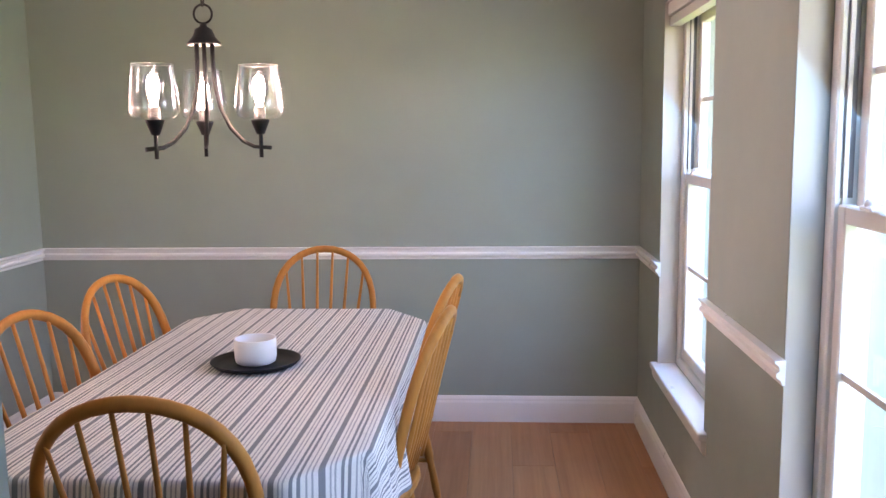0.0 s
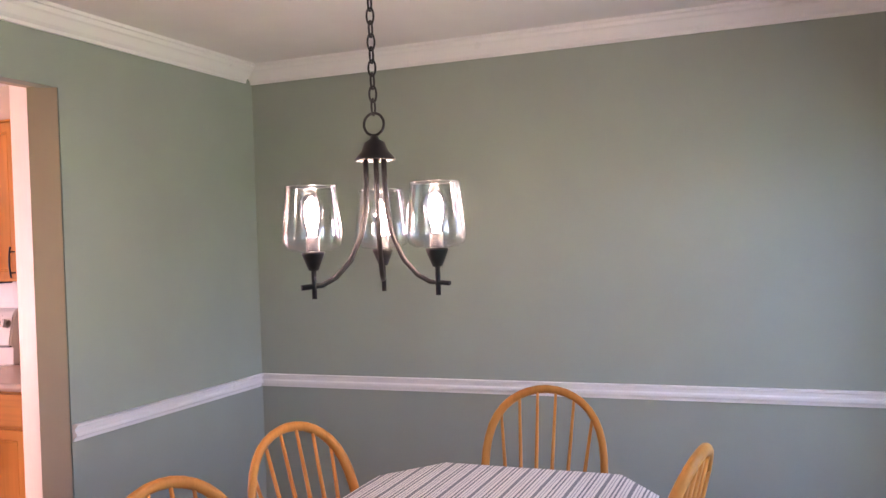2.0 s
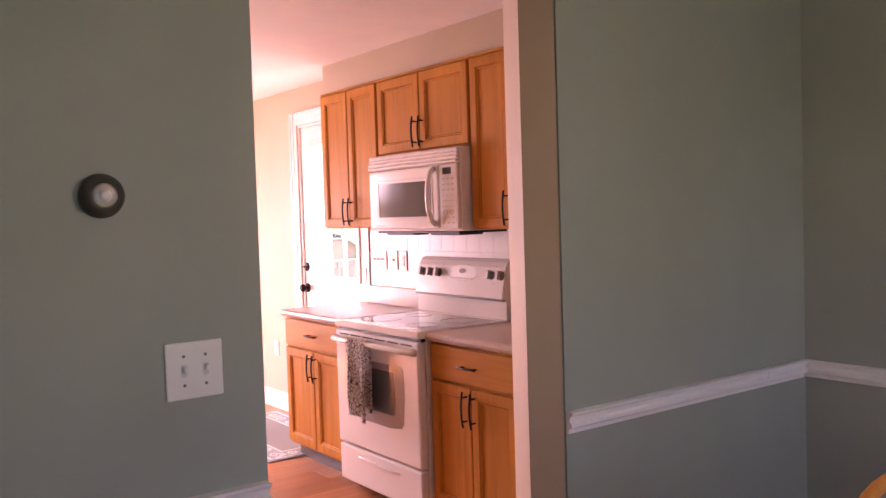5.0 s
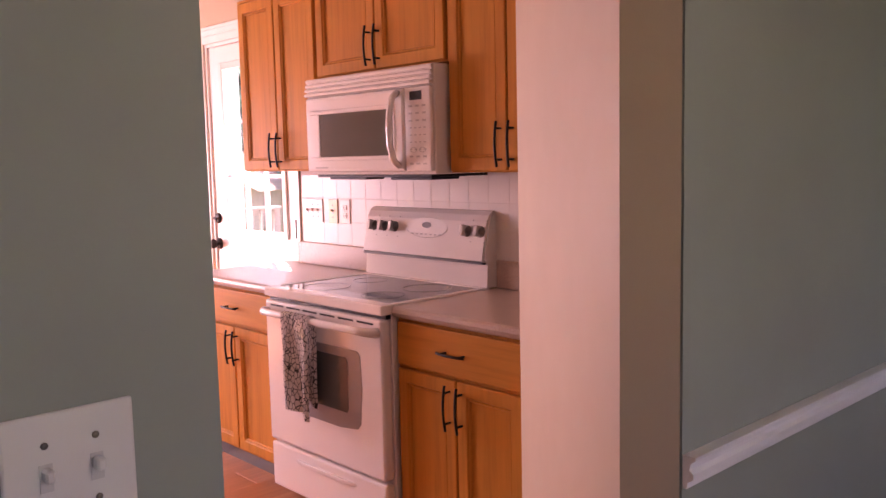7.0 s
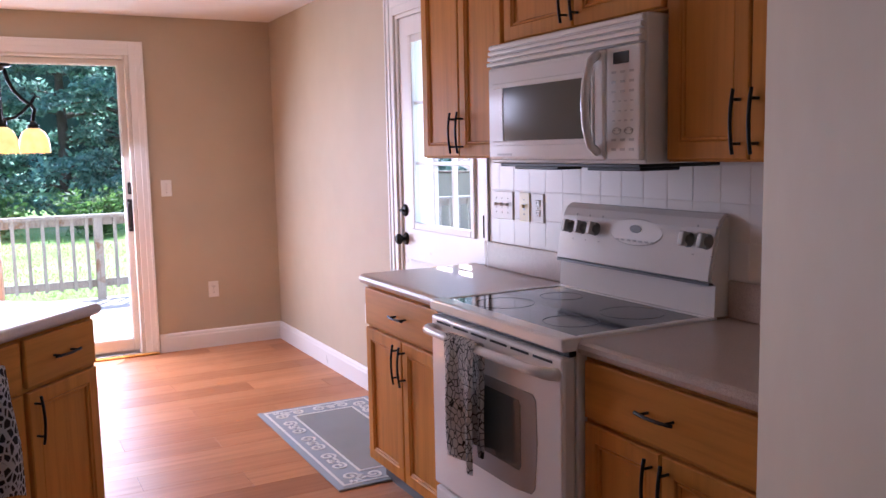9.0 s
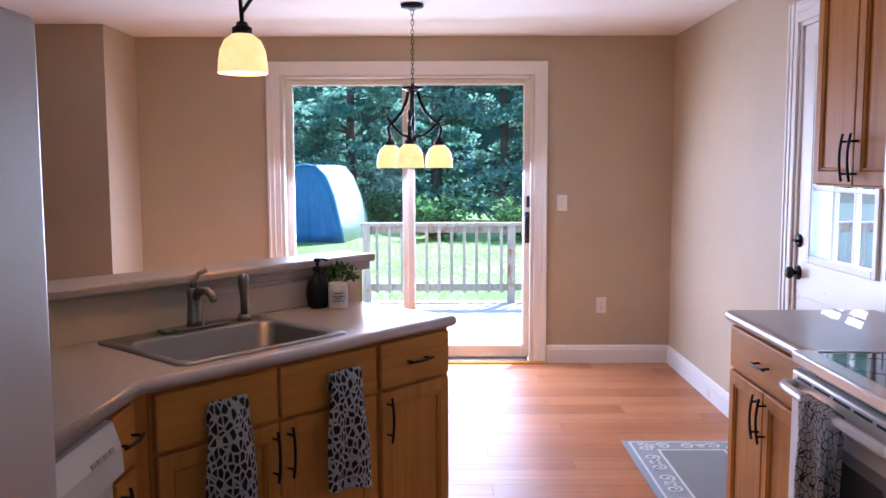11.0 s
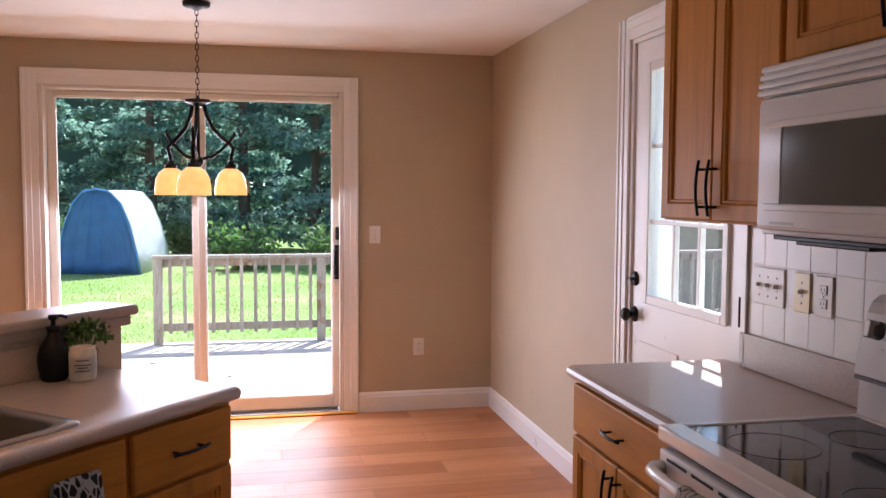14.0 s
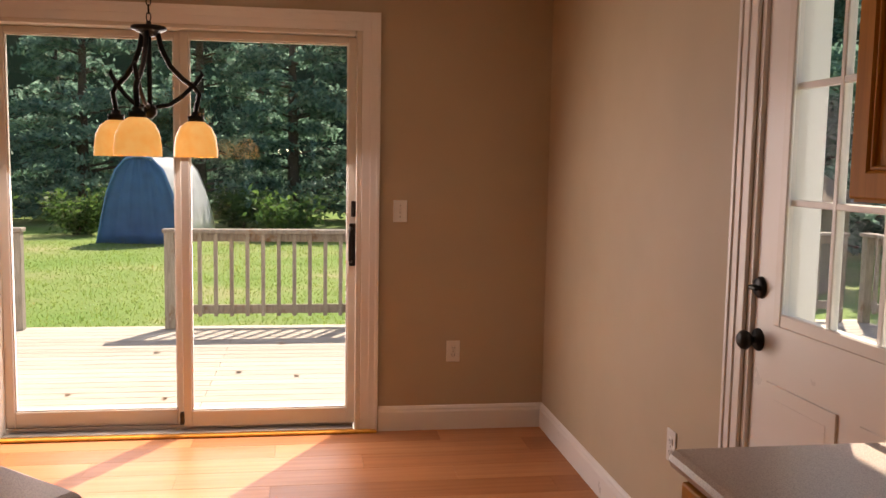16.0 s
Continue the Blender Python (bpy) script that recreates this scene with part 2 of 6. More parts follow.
def plank_mat():
    """Reddish laminate floor boards, each of its own tone."""
    mat, nt, b = nodes_of("laminate_plank")
    oi = nt.nodes.new("ShaderNodeObjectInfo")
    v = coords(nt, (38, 1.1, 38))
    add = nt.nodes.new("ShaderNodeVectorMath")
    mul = nt.nodes.new("ShaderNodeMath")
    mul.operation, mul.inputs[1].default_value = "MULTIPLY", 37.0
    nt.links.new(oi.outputs["Random"], mul.inputs[0])
    nt.links.new(v, add.inputs[0])
    nt.links.new(mul.outputs[0], add.inputs[1])
    g = noise_tex(nt, add.outputs[0], 1.0, 6, 0.62)
    tone = ramp(nt, oi.outputs["Random"], [(0.0, (0.34, 0.135, 0.055)), (0.3, (0.49, 0.222, 0.10)), (0.55, (0.40, 0.165, 0.07)), (0.8, (0.46, 0.20, 0.088)), (1.0, (0.54, 0.255, 0.118))])
    c = ramp(nt, g, [(0.3, (0.80, 0.76, 0.72)), (0.7, (1.06, 1.06, 1.06))])
    nt.links.new(mix(nt, 1.0, tone, c, "MULTIPLY"), b.inputs["Base Color"])
    r = ramp(nt, noise_tex(nt, coords(nt), 5, 4), [(0.3, (0.34,) * 3), (0.75, (0.46,) * 3)])
    nt.links.new(r, b.inputs["Roughness"])
    b.inputs["Specular IOR Level"].default_value = 0.18
    bump(nt, b, g, 0.06, 0.001)
    return mat


PLANK = plank_mat()


def glass_mat(name, tint=(1, 1, 1), low=0.03, high=0.6, rough=0.0):
    """Clear thin glass: straight through, with gloss by the angle."""
    mat = bpy.data.materials.new(name)
    mat.use_nodes = True
    nt = mat.node_tree
    nt.nodes.remove(nt.nodes["Principled BSDF"])
    t, g, f, m, mr = (nt.nodes.new("ShaderNode" + k) for k in ("BsdfTransparent", "BsdfGlossy", "LayerWeight", "MixShader", "MapRange"))
    t.inputs[0].default_value = (*tint, 1)
    g.inputs["Roughness"].default_value = rough
    f.inputs["Blend"].default_value = 0.5
    pw = nt.nodes.new("ShaderNodeMath")
    pw.operation, pw.inputs[1].default_value = "POWER", 4.0
    nt.links.new(f.outputs["Facing"], pw.inputs[0])
    nt.links.new(pw.outputs[0], mr.inputs[0])
    mr.inputs[3].default_value, mr.inputs[4].default_value = low, high
    nt.links.new(mr.outputs[0], m.inputs[0])
    nt.links.new(t.outputs[0], m.inputs[1])
    nt.links.new(g.outputs[0], m.inputs[2])
    nt.links.new(m.outputs[0], nt.nodes["Material Output"].inputs[0])
    return mat


GLASS = glass_mat("window_glass", (0.97, 0.985, 0.985), 0.035)
DOOR_GLASS = glass_mat("door_glass", (0.95, 0.97, 0.975), 0.006, 0.05)
RIM_GLASS = glass_mat("thick_rim_glass", (0.80, 0.82, 0.84), 0.30, 0.9, 0.1)
SHADE_GLASS = glass_mat("clear_lamp_glass", (0.93, 0.94, 0.96), 0.09, 0.75, 0.02)


def gloss_black(name, colour, rough):
    mat, nt, b = nodes_of(name)
    b.inputs["Base Color"].default_value = (*colour, 1)
    v = coords(nt)
    r = ramp(nt, noise_tex(nt, v, 9, 4), [(0.3, (rough,) * 3), (0.8, (rough + 0.05,) * 3)])
    nt.links.new(r, b.inputs["Roughness"])
    return mat


COOKGLASS = gloss_black("black_ceramic_glass", (0.012, 0.012, 0.013), 0.05)
OVENGLASS = gloss_black("grey_mirrored_glass", (0.30, 0.29, 0.285), 0.10)
INNERGLASS = gloss_black("oven_inner_glass", (0.075, 0.085, 0.08), 0.08)
MWGLASS = gloss_black("dark_door_glass", (0.115, 0.118, 0.098), 0.09)
MWGLASS.node_tree.nodes["Principled BSDF"].inputs["Specular IOR Level"].default_value = 0.3


def glow(name, colour, strength, body=None):
    mat, nt, b = nodes_of(name)
    b.inputs["Base Color"].default_value = (*(body or colour), 1)
    b.inputs["Emission Color"].default_value = (*colour, 1)
    b.inputs["Emission Strength"].default_value = strength
    b.inputs["Roughness"].default_value = 0.35
    return mat


BULB = glow("lit_bulb", (1.0, 0.80, 0.56), 16)


def amber_mat():
    """Alabaster glass, lit from within and cloudy."""
    mat, nt, b = nodes_of("amber_alabaster_glass")
    n = noise_tex(nt, coords(nt), 16, 5, 0.6)
    c = ramp(nt, n, [(0.3, (0.97, 0.49, 0.13)), (0.7, (1.0, 0.60, 0.21))])
    nt.links.new(c, b.inputs["Base Color"])
    nt.links.new(c, b.inputs["Emission Color"])
    b.inputs["Emission Strength"].default_value = 0.32
    b.inputs["Roughness"].default_value = 0.3
    return mat


AMBER = amber_mat()
AMBER_BULB = glow("warm_bulb", (1.0, 0.64, 0.30), 42)


def stripe_cloth():
    """Cream cotton with grey stripes of several widths along the table."""
    mat, nt, b = nodes_of("striped_cotton")
    tc, sep = nt.nodes.new("ShaderNodeTexCoord"), nt.nodes.new("ShaderNodeSeparateXYZ")
    nt.links.new(tc.outputs["UV"], sep.inputs[0])
    fr = nt.nodes.new("ShaderNodeMath")
    fr.operation = "FRACT"
    fine = nt.nodes.new("ShaderNodeMath")
    fine.operation, fine.inputs[1].default_value = "MULTIPLY", 1.2
    nt.links.new(sep.outputs["X"], fine.inputs[0])
    nt.links.new(fine.outputs[0], fr.inputs[0])
    r = nt.nodes.new("ShaderNodeValToRGB")
    r.color_ramp.interpolation = "CONSTANT"
    cream, grey, pale = (0.74, 0.71, 0.66, 1), (0.21, 0.22, 0.225, 1), (0.36, 0.365, 0.36, 1)
    stops = [(0.0, grey), (0.14, cream), (0.22, pale), (0.26, cream), (0.32, pale), (0.36, cream), (0.46, grey), (0.53, cream), (0.60, grey), (0.67, cream), (0.76, pale), (0.80, cream), (0.87, pale), (0.91, cream)]
    el = r.color_ramp.elements
    while len(el) < len(stops):
        el.new(0.5)
    for e, (p, c) in zip(el, stops):
        e.position, e.color = p, c
    nt.links.new(fr.outputs[0], r.inputs[0])
    weave = noise_tex(nt, coords(nt, (1, 0.25, 1)), 700, 2)
    c = mix(nt, 1.0, r.outputs[0], ramp(nt, weave, [(0.3, (0.84, 0.84, 0.84)), (0.7, (1.0, 1.0, 1.0))]), "MULTIPLY")
    nt.links.new(c, b.inputs["Base Color"])
    b.inputs["Roughness"].default_value = 0.9
    bump(nt, b, noise_tex(nt, coords(nt), 14, 4), 0.35, 0.006)
    return mat


CLOTH = stripe_cloth()


def cell_cloth(name, cell, line, scale, width, stretch=(1, 0.5, 0.7)):
    mat, nt, b = nodes_of(name)
    vo = nt.nodes.new("ShaderNodeTexVoronoi")
    vo.feature = "DISTANCE_TO_EDGE"
    vo.inputs["Scale"].default_value = scale
    nt.links.new(coords(nt, stretch), vo.inputs["Vector"])
    c = ramp(nt, vo.outputs["Distance"], [(width * 0.8, line), (width * 1.2, cell)])
    nt.links.new(c, b.inputs["Base Color"])
    b.inputs["Roughness"].default_value = 0.95
    bump(nt, b, noise_tex(nt, coords(nt), 500, 2), 0.4, 0.001)
    return mat


TOWEL_L = cell_cloth("white_cracked_towel", (0.74, 0.69, 0.64), (0.03, 0.03, 0.03), 60, 0.055)
TOWEL_D = cell_cloth("charcoal_petal_towel", (0.045, 0.045, 0.05), (0.78, 0.77, 0.74), 56, 0.12, (1, 0.5, 0.62))
RUG_B = paint("rug_grey_blue", (0.30, 0.33, 0.36), 0.95, 0.1, 0.6, 400)
RUG_C = paint("rug_grey_centre", (0.24, 0.245, 0.24), 0.95, 0.1, 0.6, 400)
RUG_W = paint("rug_white_pile", (0.66, 0.66, 0.64), 0.95, 0.06, 0.6, 400)


def deck_mat():
    mat, nt, b = nodes_of("weathered_deck_wood")
    oi = nt.nodes.new("ShaderNodeObjectInfo")
    g = noise_tex(nt, coords(nt, (40, 1.6, 40)), 1.0, 6, 0.65)
    c = ramp(nt, g, [(0.3, (0.33, 0.28, 0.23)), (0.5, (0.52, 0.465, 0.40)), (0.75, (0.60, 0.545, 0.475))])
    r = ramp(nt, oi.outputs["Random"], [(0.0, (0.82, 0.80, 0.78)), (1.0, (1.0, 1.0, 1.0))])
    nt.links.new(mix(nt, 1.0, c, r, "MULTIPLY"), b.inputs["Base Color"])
    b.inputs["Roughness"].default_value = 0.85
    bump(nt, b, g, 0.3, 0.002)
    return mat


DECK = deck_mat()


def rail_mat():
    """Weathered timber: grey fibres, with brown where the wood shows through."""
    mat, nt, b = nodes_of("weathered_rail_wood")
    oi = nt.nodes.new("ShaderNodeObjectInfo")
    g = noise_tex(nt, coords(nt, (45, 45, 5)), 1.0, 6, 0.65)
    stain = noise_tex(nt, coords(nt, (5, 9, 4)), 1.0, 4, 0.7)
    grey = ramp(nt, g, [(0.3, (0.20, 0.17, 0.14)), (0.5, (0.33, 0.29, 0.245)), (0.75, (0.42, 0.38, 0.33))])
    brown = ramp(nt, g, [(0.3, (0.14, 0.07, 0.035)), (0.7, (0.30, 0.18, 0.10))])
    mask = ramp(nt, stain, [(0.56, (0, 0, 0)), (0.66, (1, 1, 1))])
    tone = ramp(nt, oi.outputs["Random"], [(0.0, (0.80, 0.77, 0.74)), (1.0, (1.0, 1.0, 1.0))])
    nt.links.new(mix(nt, 1.0, mix(nt, mask, grey, brown), tone, "MULTIPLY"), b.inputs["Base Color"])
    b.inputs["Roughness"].default_value = 0.85
    bump(nt, b, g, 0.4, 0.002)
    return mat


RAILW = rail_mat()


def grass_mat():
    mat, nt, b = nodes_of("lawn")
    v = coords(nt)
    n1, n2 = noise_tex(nt, v, 0.35, 4), noise_tex(nt, v, 18, 5, 0.75)
    c = ramp(nt, n1, [(0.35, (0.16, 0.29, 0.05)), (0.52, (0.22, 0.32, 0.08)), (0.68, (0.36, 0.36, 0.16))])
    c2 = ramp(nt, n2, [(0.3, (0.6, 0.6, 0.6)), (0.7, (1.1, 1.1, 1.1))])
    nt.links.new(mix(nt, 1.0, c, c2, "MULTIPLY"), b.inputs["Base Color"])
    b.inputs["Roughness"].default_value = 0.95
    bump(nt, b, n2, 0.8, 0.03)
    return mat


GRASS = grass_mat()


def leaf_mat(name, dark, light):
    """Foliage that lets some light through, each spray of its own tone."""
    mat = bpy.data.materials.new(name)
    mat.use_nodes = True
    nt = mat.node_tree
    b = nt.nodes["Principled BSDF"]
    geo = nt.nodes.new("ShaderNodeNewGeometry")
    c = ramp(nt, geo.outputs["Random Per Island"], [(0.0, dark), (1.0, light)])
    nt.links.new(c, b.inputs["Base Color"])
    b.inputs["Roughness"].default_value = 0.6
    tr, m = nt.nodes.new("ShaderNodeBsdfTranslucent"), nt.nodes.new("ShaderNodeMixShader")
    nt.links.new(c, tr.inputs[0])
    m.inputs[0].default_value = 0.6
    nt.links.new(b.outputs[0], m.inputs[1])
    nt.links.new(tr.outputs[0], m.inputs[2])
    nt.links.new(m.outputs[0], nt.nodes["Material Output"].inputs[0])
    return mat


PINE = leaf_mat("pine_needles", (0.07, 0.16, 0.115), (0.30, 0.47, 0.36))
BUSH = leaf_mat("shrub_leaves", (0.04, 0.10, 0.03), (0.14, 0.24, 0.06))

# ---- structure ----
XE, XW, YN, ZC = 1.19, -8.0, 4.445, 2.41     # east and west faces, north face, ceiling
XD, XK = -1.87, -1.97                          # the wall between dining room and kitchen


def wall(name, pieces, material, label):
    bm = bmesh.new()
    for p in pieces:
        box(bm, *p)
    return tagged(part(name, bm, material), label, "wall", kind="structure")


floor = tagged(part("floor", boxed(-8.02, XE + 0.02, -2.6, YN + 0.02, -0.1, -0.007), DARKJOINT), "honey-brown laminate plank floor", "floor", kind="structure")
tagged(part("ceiling", boxed(-8.2, XE + 0.3, -2.8, YN + 0.3, ZC, ZC + 0.15), CEIL), "plain white textured ceiling", "ceiling", kind="structure")

# dining room: north wall, east wall with two window openings
wall("wall_north", [(XD - 0.06, XE + 0.3, YN, YN + 0.2, -0.1, ZC)], SAGE, "sage green painted wall with white chair rail")
W1, W2, WZ0, WZ1 = (3.065, 3.925), (1.43, 2.29), 0.445, 1.99
wall("wall_east", [(XE, XE + 0.3, W1[1], YN, -0.1, ZC), (XE, XE + 0.3, W2[1], W1[0], -0.1, ZC), (XE, XE + 0.3, -2.6, W2[0], -0.1, ZC),
                   (XE, XE + 0.3, W1[0], W1[1], WZ1, ZC), (XE, XE + 0.3, W2[0], W2[1], WZ1, ZC),
                   (XE, XE + 0.3, W1[0], W1[1], -0.1, WZ0), (XE, XE + 0.3, W2[0], W2[1], -0.1, WZ0)], SAGE, "sage green painted wall with two sash windows")
OP0, OP1, OPZ = 2.331, 3.235, 2.13              # opening to the kitchen
WSK = 0.015                                     # the wall north of the opening runs slightly askew
wall("wall_dining_west", [(XD - 0.06, XD, -2.6, OP0, -0.1, ZC), (XD - 0.06, XD, OP0, OP1 + 0.004, OPZ, ZC)], SAGE, "sage green painted wall with an opening to the kitchen")
bm = prism(bmesh.new(), [(XD, OP1 + 0.004), (XD + WSK, YN), (XD - 0.06, YN), (XD - 0.06, OP1 + 0.004)], -0.1, ZC)
tagged(part("wall_dining_west_end", bm, SAGE), "sage green painted wall between opening and corner", "wall", kind="structure")
wall("wall_partition", [(XD, 0.03, 0.83, 0.95, -0.1, ZC), (0.03, XE, 0.83, 0.95, OPZ, ZC)], SAGE, "sage green painted partition by the room's entrance")
wall("wall_south", [(XW - 0.2, XE + 0.3, -2.8, -2.6, -0.1, ZC)], BEIGE, "plain beige painted wall")
# kitchen
wall("wall_kitchen_east", [(XK, XD - 0.06, -2.6, OP0, -0.1, ZC), (XK, XD - 0.06, OP0, 3.18, OPZ, ZC)], BEIGE, "beige painted wall with an opening to the dining room")
bm = prism(bmesh.new(), [(XD - 0.002, OP1 - 0.001), (XK, 3.19), (-2.804, 3.86), (-2.804, YN), (XD - 0.06, YN), (XD - 0.06, OP1)], -0.1, ZC)
tagged(part("wall_diagonal", bm, BEIGE), "beige painted wall set at an angle beside the opening", "wall", kind="structure")
D0, D1, DZ = -5.775, -4.866, 2.14                # outer door
wall("wall_kitchen_north", [(XW - 0.2, D0, YN, YN + 0.115, -0.1, ZC), (D1, XK, YN, YN + 0.115, -0.1, ZC), (D0, D1, YN, YN + 0.115, DZ, ZC)], BEIGE, "beige painted wall with a glazed door")
S0, S1, SZ = 1.562, 3.428, 2.135                  # sliding door
wall("wall_west", [(XW - 0.2, XW, S1, YN, -0.1, ZC), (XW - 0.2, XW, -2.6, S0, -0.1, ZC), (XW - 0.2, XW, S0, S1, SZ, ZC)], BEIGE, "beige painted wall with a sliding glass door")
wall("wall_bump", [(XW, -7.42, -2.6, 0.52, -0.1, ZC)], BEIGE, "beige painted wall standing forward into the room")
wall("wall_fridge", [(-2.9, XK, 1.26, 1.378, -0.1, ZC)], BEIGE, "beige painted wall behind the refrigerator")

# ---- trim ----
BASE_P = [(0, 0), (0.016, 0), (0.016, 0.10), (0.012, 0.112), (0.012, 0.12), (0.006, 0.132), (0.003, 0.135), (0, 0.135)]
RAIL_P = [(0, 0), (0.008, 0), (0.010, 0.012), (0.022, 0.020), (0.022, 0.030), (0.014, 0.036), (0.016, 0.048), (0.026, 0.056), (0.026, 0.062), (0, 0.062)]
CROWN_P = [(0, 0.012), (0.010, 0.012), (0.012, 0.024), (0.025, 0.036), (0.044, 0.064), (0.053, 0.070), (0.058, 0.085), (0.068, 0.088), (0.068, 0.10), (0, 0.10)]


def trim(name, profile, runs, label, category):
    for start, end, out in runs:
        bm = moulding(bmesh.new(), profile, start, end, out)
        tagged(part(name, bm, WHITE), label, category, kind="structure")


RZ = 0.84
trim("chair_rail_trim", RAIL_P, [
    ((XD, YN, RZ), (XE, YN, RZ), (0, -1, 0)), ((XE, YN - 0.024, RZ), (XE, W1[1] - 0.03, RZ), (-1, 0, 0)), ((XE, W1[0] + 0.02, RZ), (XE, W2[1] - 0.015, RZ), (-1, 0, 0)),
    ((XE, W2[0] + 0.02, RZ), (XE, 0.952, RZ), (-1, 0, 0)), ((XD, OP1 + 0.006, RZ), (XD + WSK, YN - 0.024, RZ), (1, 0, 0)), ((XD, 0.952, RZ), (XD, OP0 - 0.004, RZ), (1, 0, 0))],
    "white moulded chair rail on the green wall", "chair rail")
trim("crown_trim", CROWN_P, [
    ((XD, YN, ZC - 0.1), (XE, YN, ZC - 0.1), (0, -1, 0)), ((XE, YN - 0.08, ZC - 0.1), (XE, 0.952, ZC - 0.1), (-1, 0, 0)), ((XD, 0.952, ZC - 0.1), (XD, OP1, ZC - 0.1), (1, 0, 0)), ((XD, OP1, ZC - 0.1), (XD + WSK, YN - 0.06, ZC - 0.1), (1, 0, 0))],
    "white crown moulding under the ceiling", "crown moulding")
trim("baseboard", BASE_P, [
    ((XD, YN, 0), (XE, YN, 0), (0, -1, 0)), ((XE, YN - 0.014, 0), (XE, 0.952, 0), (-1, 0, 0)), ((XD, OP1 + 0.006, 0), (XD + WSK, YN - 0.014, 0), (1, 0, 0)), ((XD, 0.952, 0), (XD, OP0 - 0.004, 0), (1, 0, 0)),
    ((XW, S1 + 0.1, 0), (XW, YN, 0), (1, 0, 0)), ((XW + 0.014, YN, 0), (D0 - 0.11, YN, 0), (0, -1, 0)), ((XW, 0.522, 0), (XW, S0 - 0.1, 0), (1, 0, 0)), ((XW + 0.014, 0.52, 0), (-7.42, 0.52, 0), (0, 1, 0)), ((-7.42, -2.6, 0), (-7.42, 0.53, 0), (1, 0, 0))],
    "white painted baseboard", "baseboard")


# ---- sash windows ----
def sash(parent, x, y0, y1, z0, z1, name):
    """One sash: stiles, rails, muntins two by two, and its panes."""
    w = 0.042
    bm = bmesh.new()
    for b in ((y0, y0 + w, z0, z1), (y1 - w, y1, z0, z1), (y0 + w, y1 - w, z0, z0 + 0.05), (y0 + w, y1 - w, z1 - 0.042, z1)):
        box(bm, x, x + 0.032, *b, 0.004)
    s = part(name, bm, VINYL, parent)
    ym, zm = (y0 + y1) / 2, (z0 + z1) / 2
    bm = boxed(x + 0.012, x + 0.02, ym - 0.008, ym + 0.008, z0 + 0.05, z1 - 0.042)
    box(bm, x + 0.011, x + 0.021, y0 + w, y1 - w, zm - 0.008, zm + 0.008)
    part("muntin", bm, VINYL, s)
    for a, b in ((y0 + w, ym), (ym, y1 - w)):
        for c, d in ((z0 + 0.05, zm), (zm, z1 - 0.042)):
            g = part("pane", boxed(x + 0.014, x + 0.018, a + 0.001, b - 0.001, c + 0.001, d - 0.001), GLASS, s)
            g.visible_shadow = False
    return s


def sash_window(name, y0, y1):
    win = thing(name, "white double-hung window with muntins, overlooking the garden", "window")
    win["kind"] = "structure"
    x = XE + 0.08
    bm = bmesh.new()
    for b in ((y0, y0 + 0.045, WZ0, WZ1), (y1 - 0.045, y1, WZ0, WZ1), (y0 + 0.045, y1 - 0.045, WZ1 - 0.05, WZ1), (y0 + 0.045, y1 - 0.045, WZ0, WZ0 + 0.04)):
        box(bm, x, x + 0.10, *b, 0.005)
    for yy in (y0 + 0.045, y1 - 0.053):
        box(bm, x + 0.02, x + 0.03, yy, yy + 0.008, WZ0 + 0.04, WZ1 - 0.05)
    part("window_frame", bm, VINYL, win)
    zm = 1.265
    # grey strips put the shade inside the sash tracks into colour
    for yy in (y0 + 0.0445, y1 - 0.0475):
        part("jamb_track", boxed(x + 0.016, x + 0.044, yy, yy + 0.003, zm + 0.035, WZ1 - 0.056), GREY, win, "sash track in the window jamb, dark grey for its shade")
    sash(win, x + 0.012, y0 + 0.047, y1 - 0.047, WZ0 + 0.042, zm + 0.02, "lower_sash")
    sash(win, x + 0.052, y0 + 0.047, y1 - 0.047, zm - 0.03, WZ1 - 0.052, "upper_sash")
    ym = (y0 + y1) / 2
    for yy in (ym - 0.2, ym + 0.2):
        bm = boxed(x - 0.004, x + 0.03, yy - 0.03, yy + 0.03, zm + 0.02, zm + 0.032, 0.004)
        lathe(bm, [(0, 0), (0.016, 0), (0.012, 0.016), (0, 0.018)], 12, (x + 0.012, yy, zm + 0.03))
        part("sash_lock", bm, PLASTIC, win, "white cam latch")
    bm = boxed(XE - 0.03, x, y0 - 0.045, y1 + 0.03, WZ0 - 0.022, WZ0 + 0.005, 0.007, 2)
    part("window_sill", bm, WHITE, win)
    bm = moulding(bmesh.new(), [(0, 0), (0.008, 0), (0.016, 0.02), (0.018, 0.05), (0, 0.05)], (XE, y0 - 0.04, WZ0 - 0.074), (XE, y1 + 0.04, WZ0 - 0.074), (-1, 0, 0))
    part("apron", bm, WHITE, win)
    bm = boxed(XE + 0.012, XE + 0.002 + 0.07, y0 + 0.006, y1 - 0.006, WZ1 - 0.055, WZ1 - 0.002, 0.004)
    for k in range(6):
        box(bm, XE + 0.02, XE + 0.064, y0 + 0.01, y1 - 0.01, WZ1 - 0.066 - 0.006 * k, WZ1 - 0.061 - 0.006 * k)
    part("blind", bm, VINYL, win, "raised cream blind under the window head")
    return win


def reveal(name, y0, y1):
    """Smooth painted returns round a window."""
    bm = bmesh.new()
    for b in ((y0, y0 + 0.003, WZ0, WZ1), (y1 - 0.003, y1, WZ0, WZ1), (y0, y1, WZ1 - 0.003, WZ1)):
        box(bm, XE + 0.001, XE + 0.079, *b)
    tagged(part(name, bm, CREAM), "cream painted window reveal", "reveal", kind="structure")


sash_window("window_1", *W1)
sash_window("window_2", *W2)
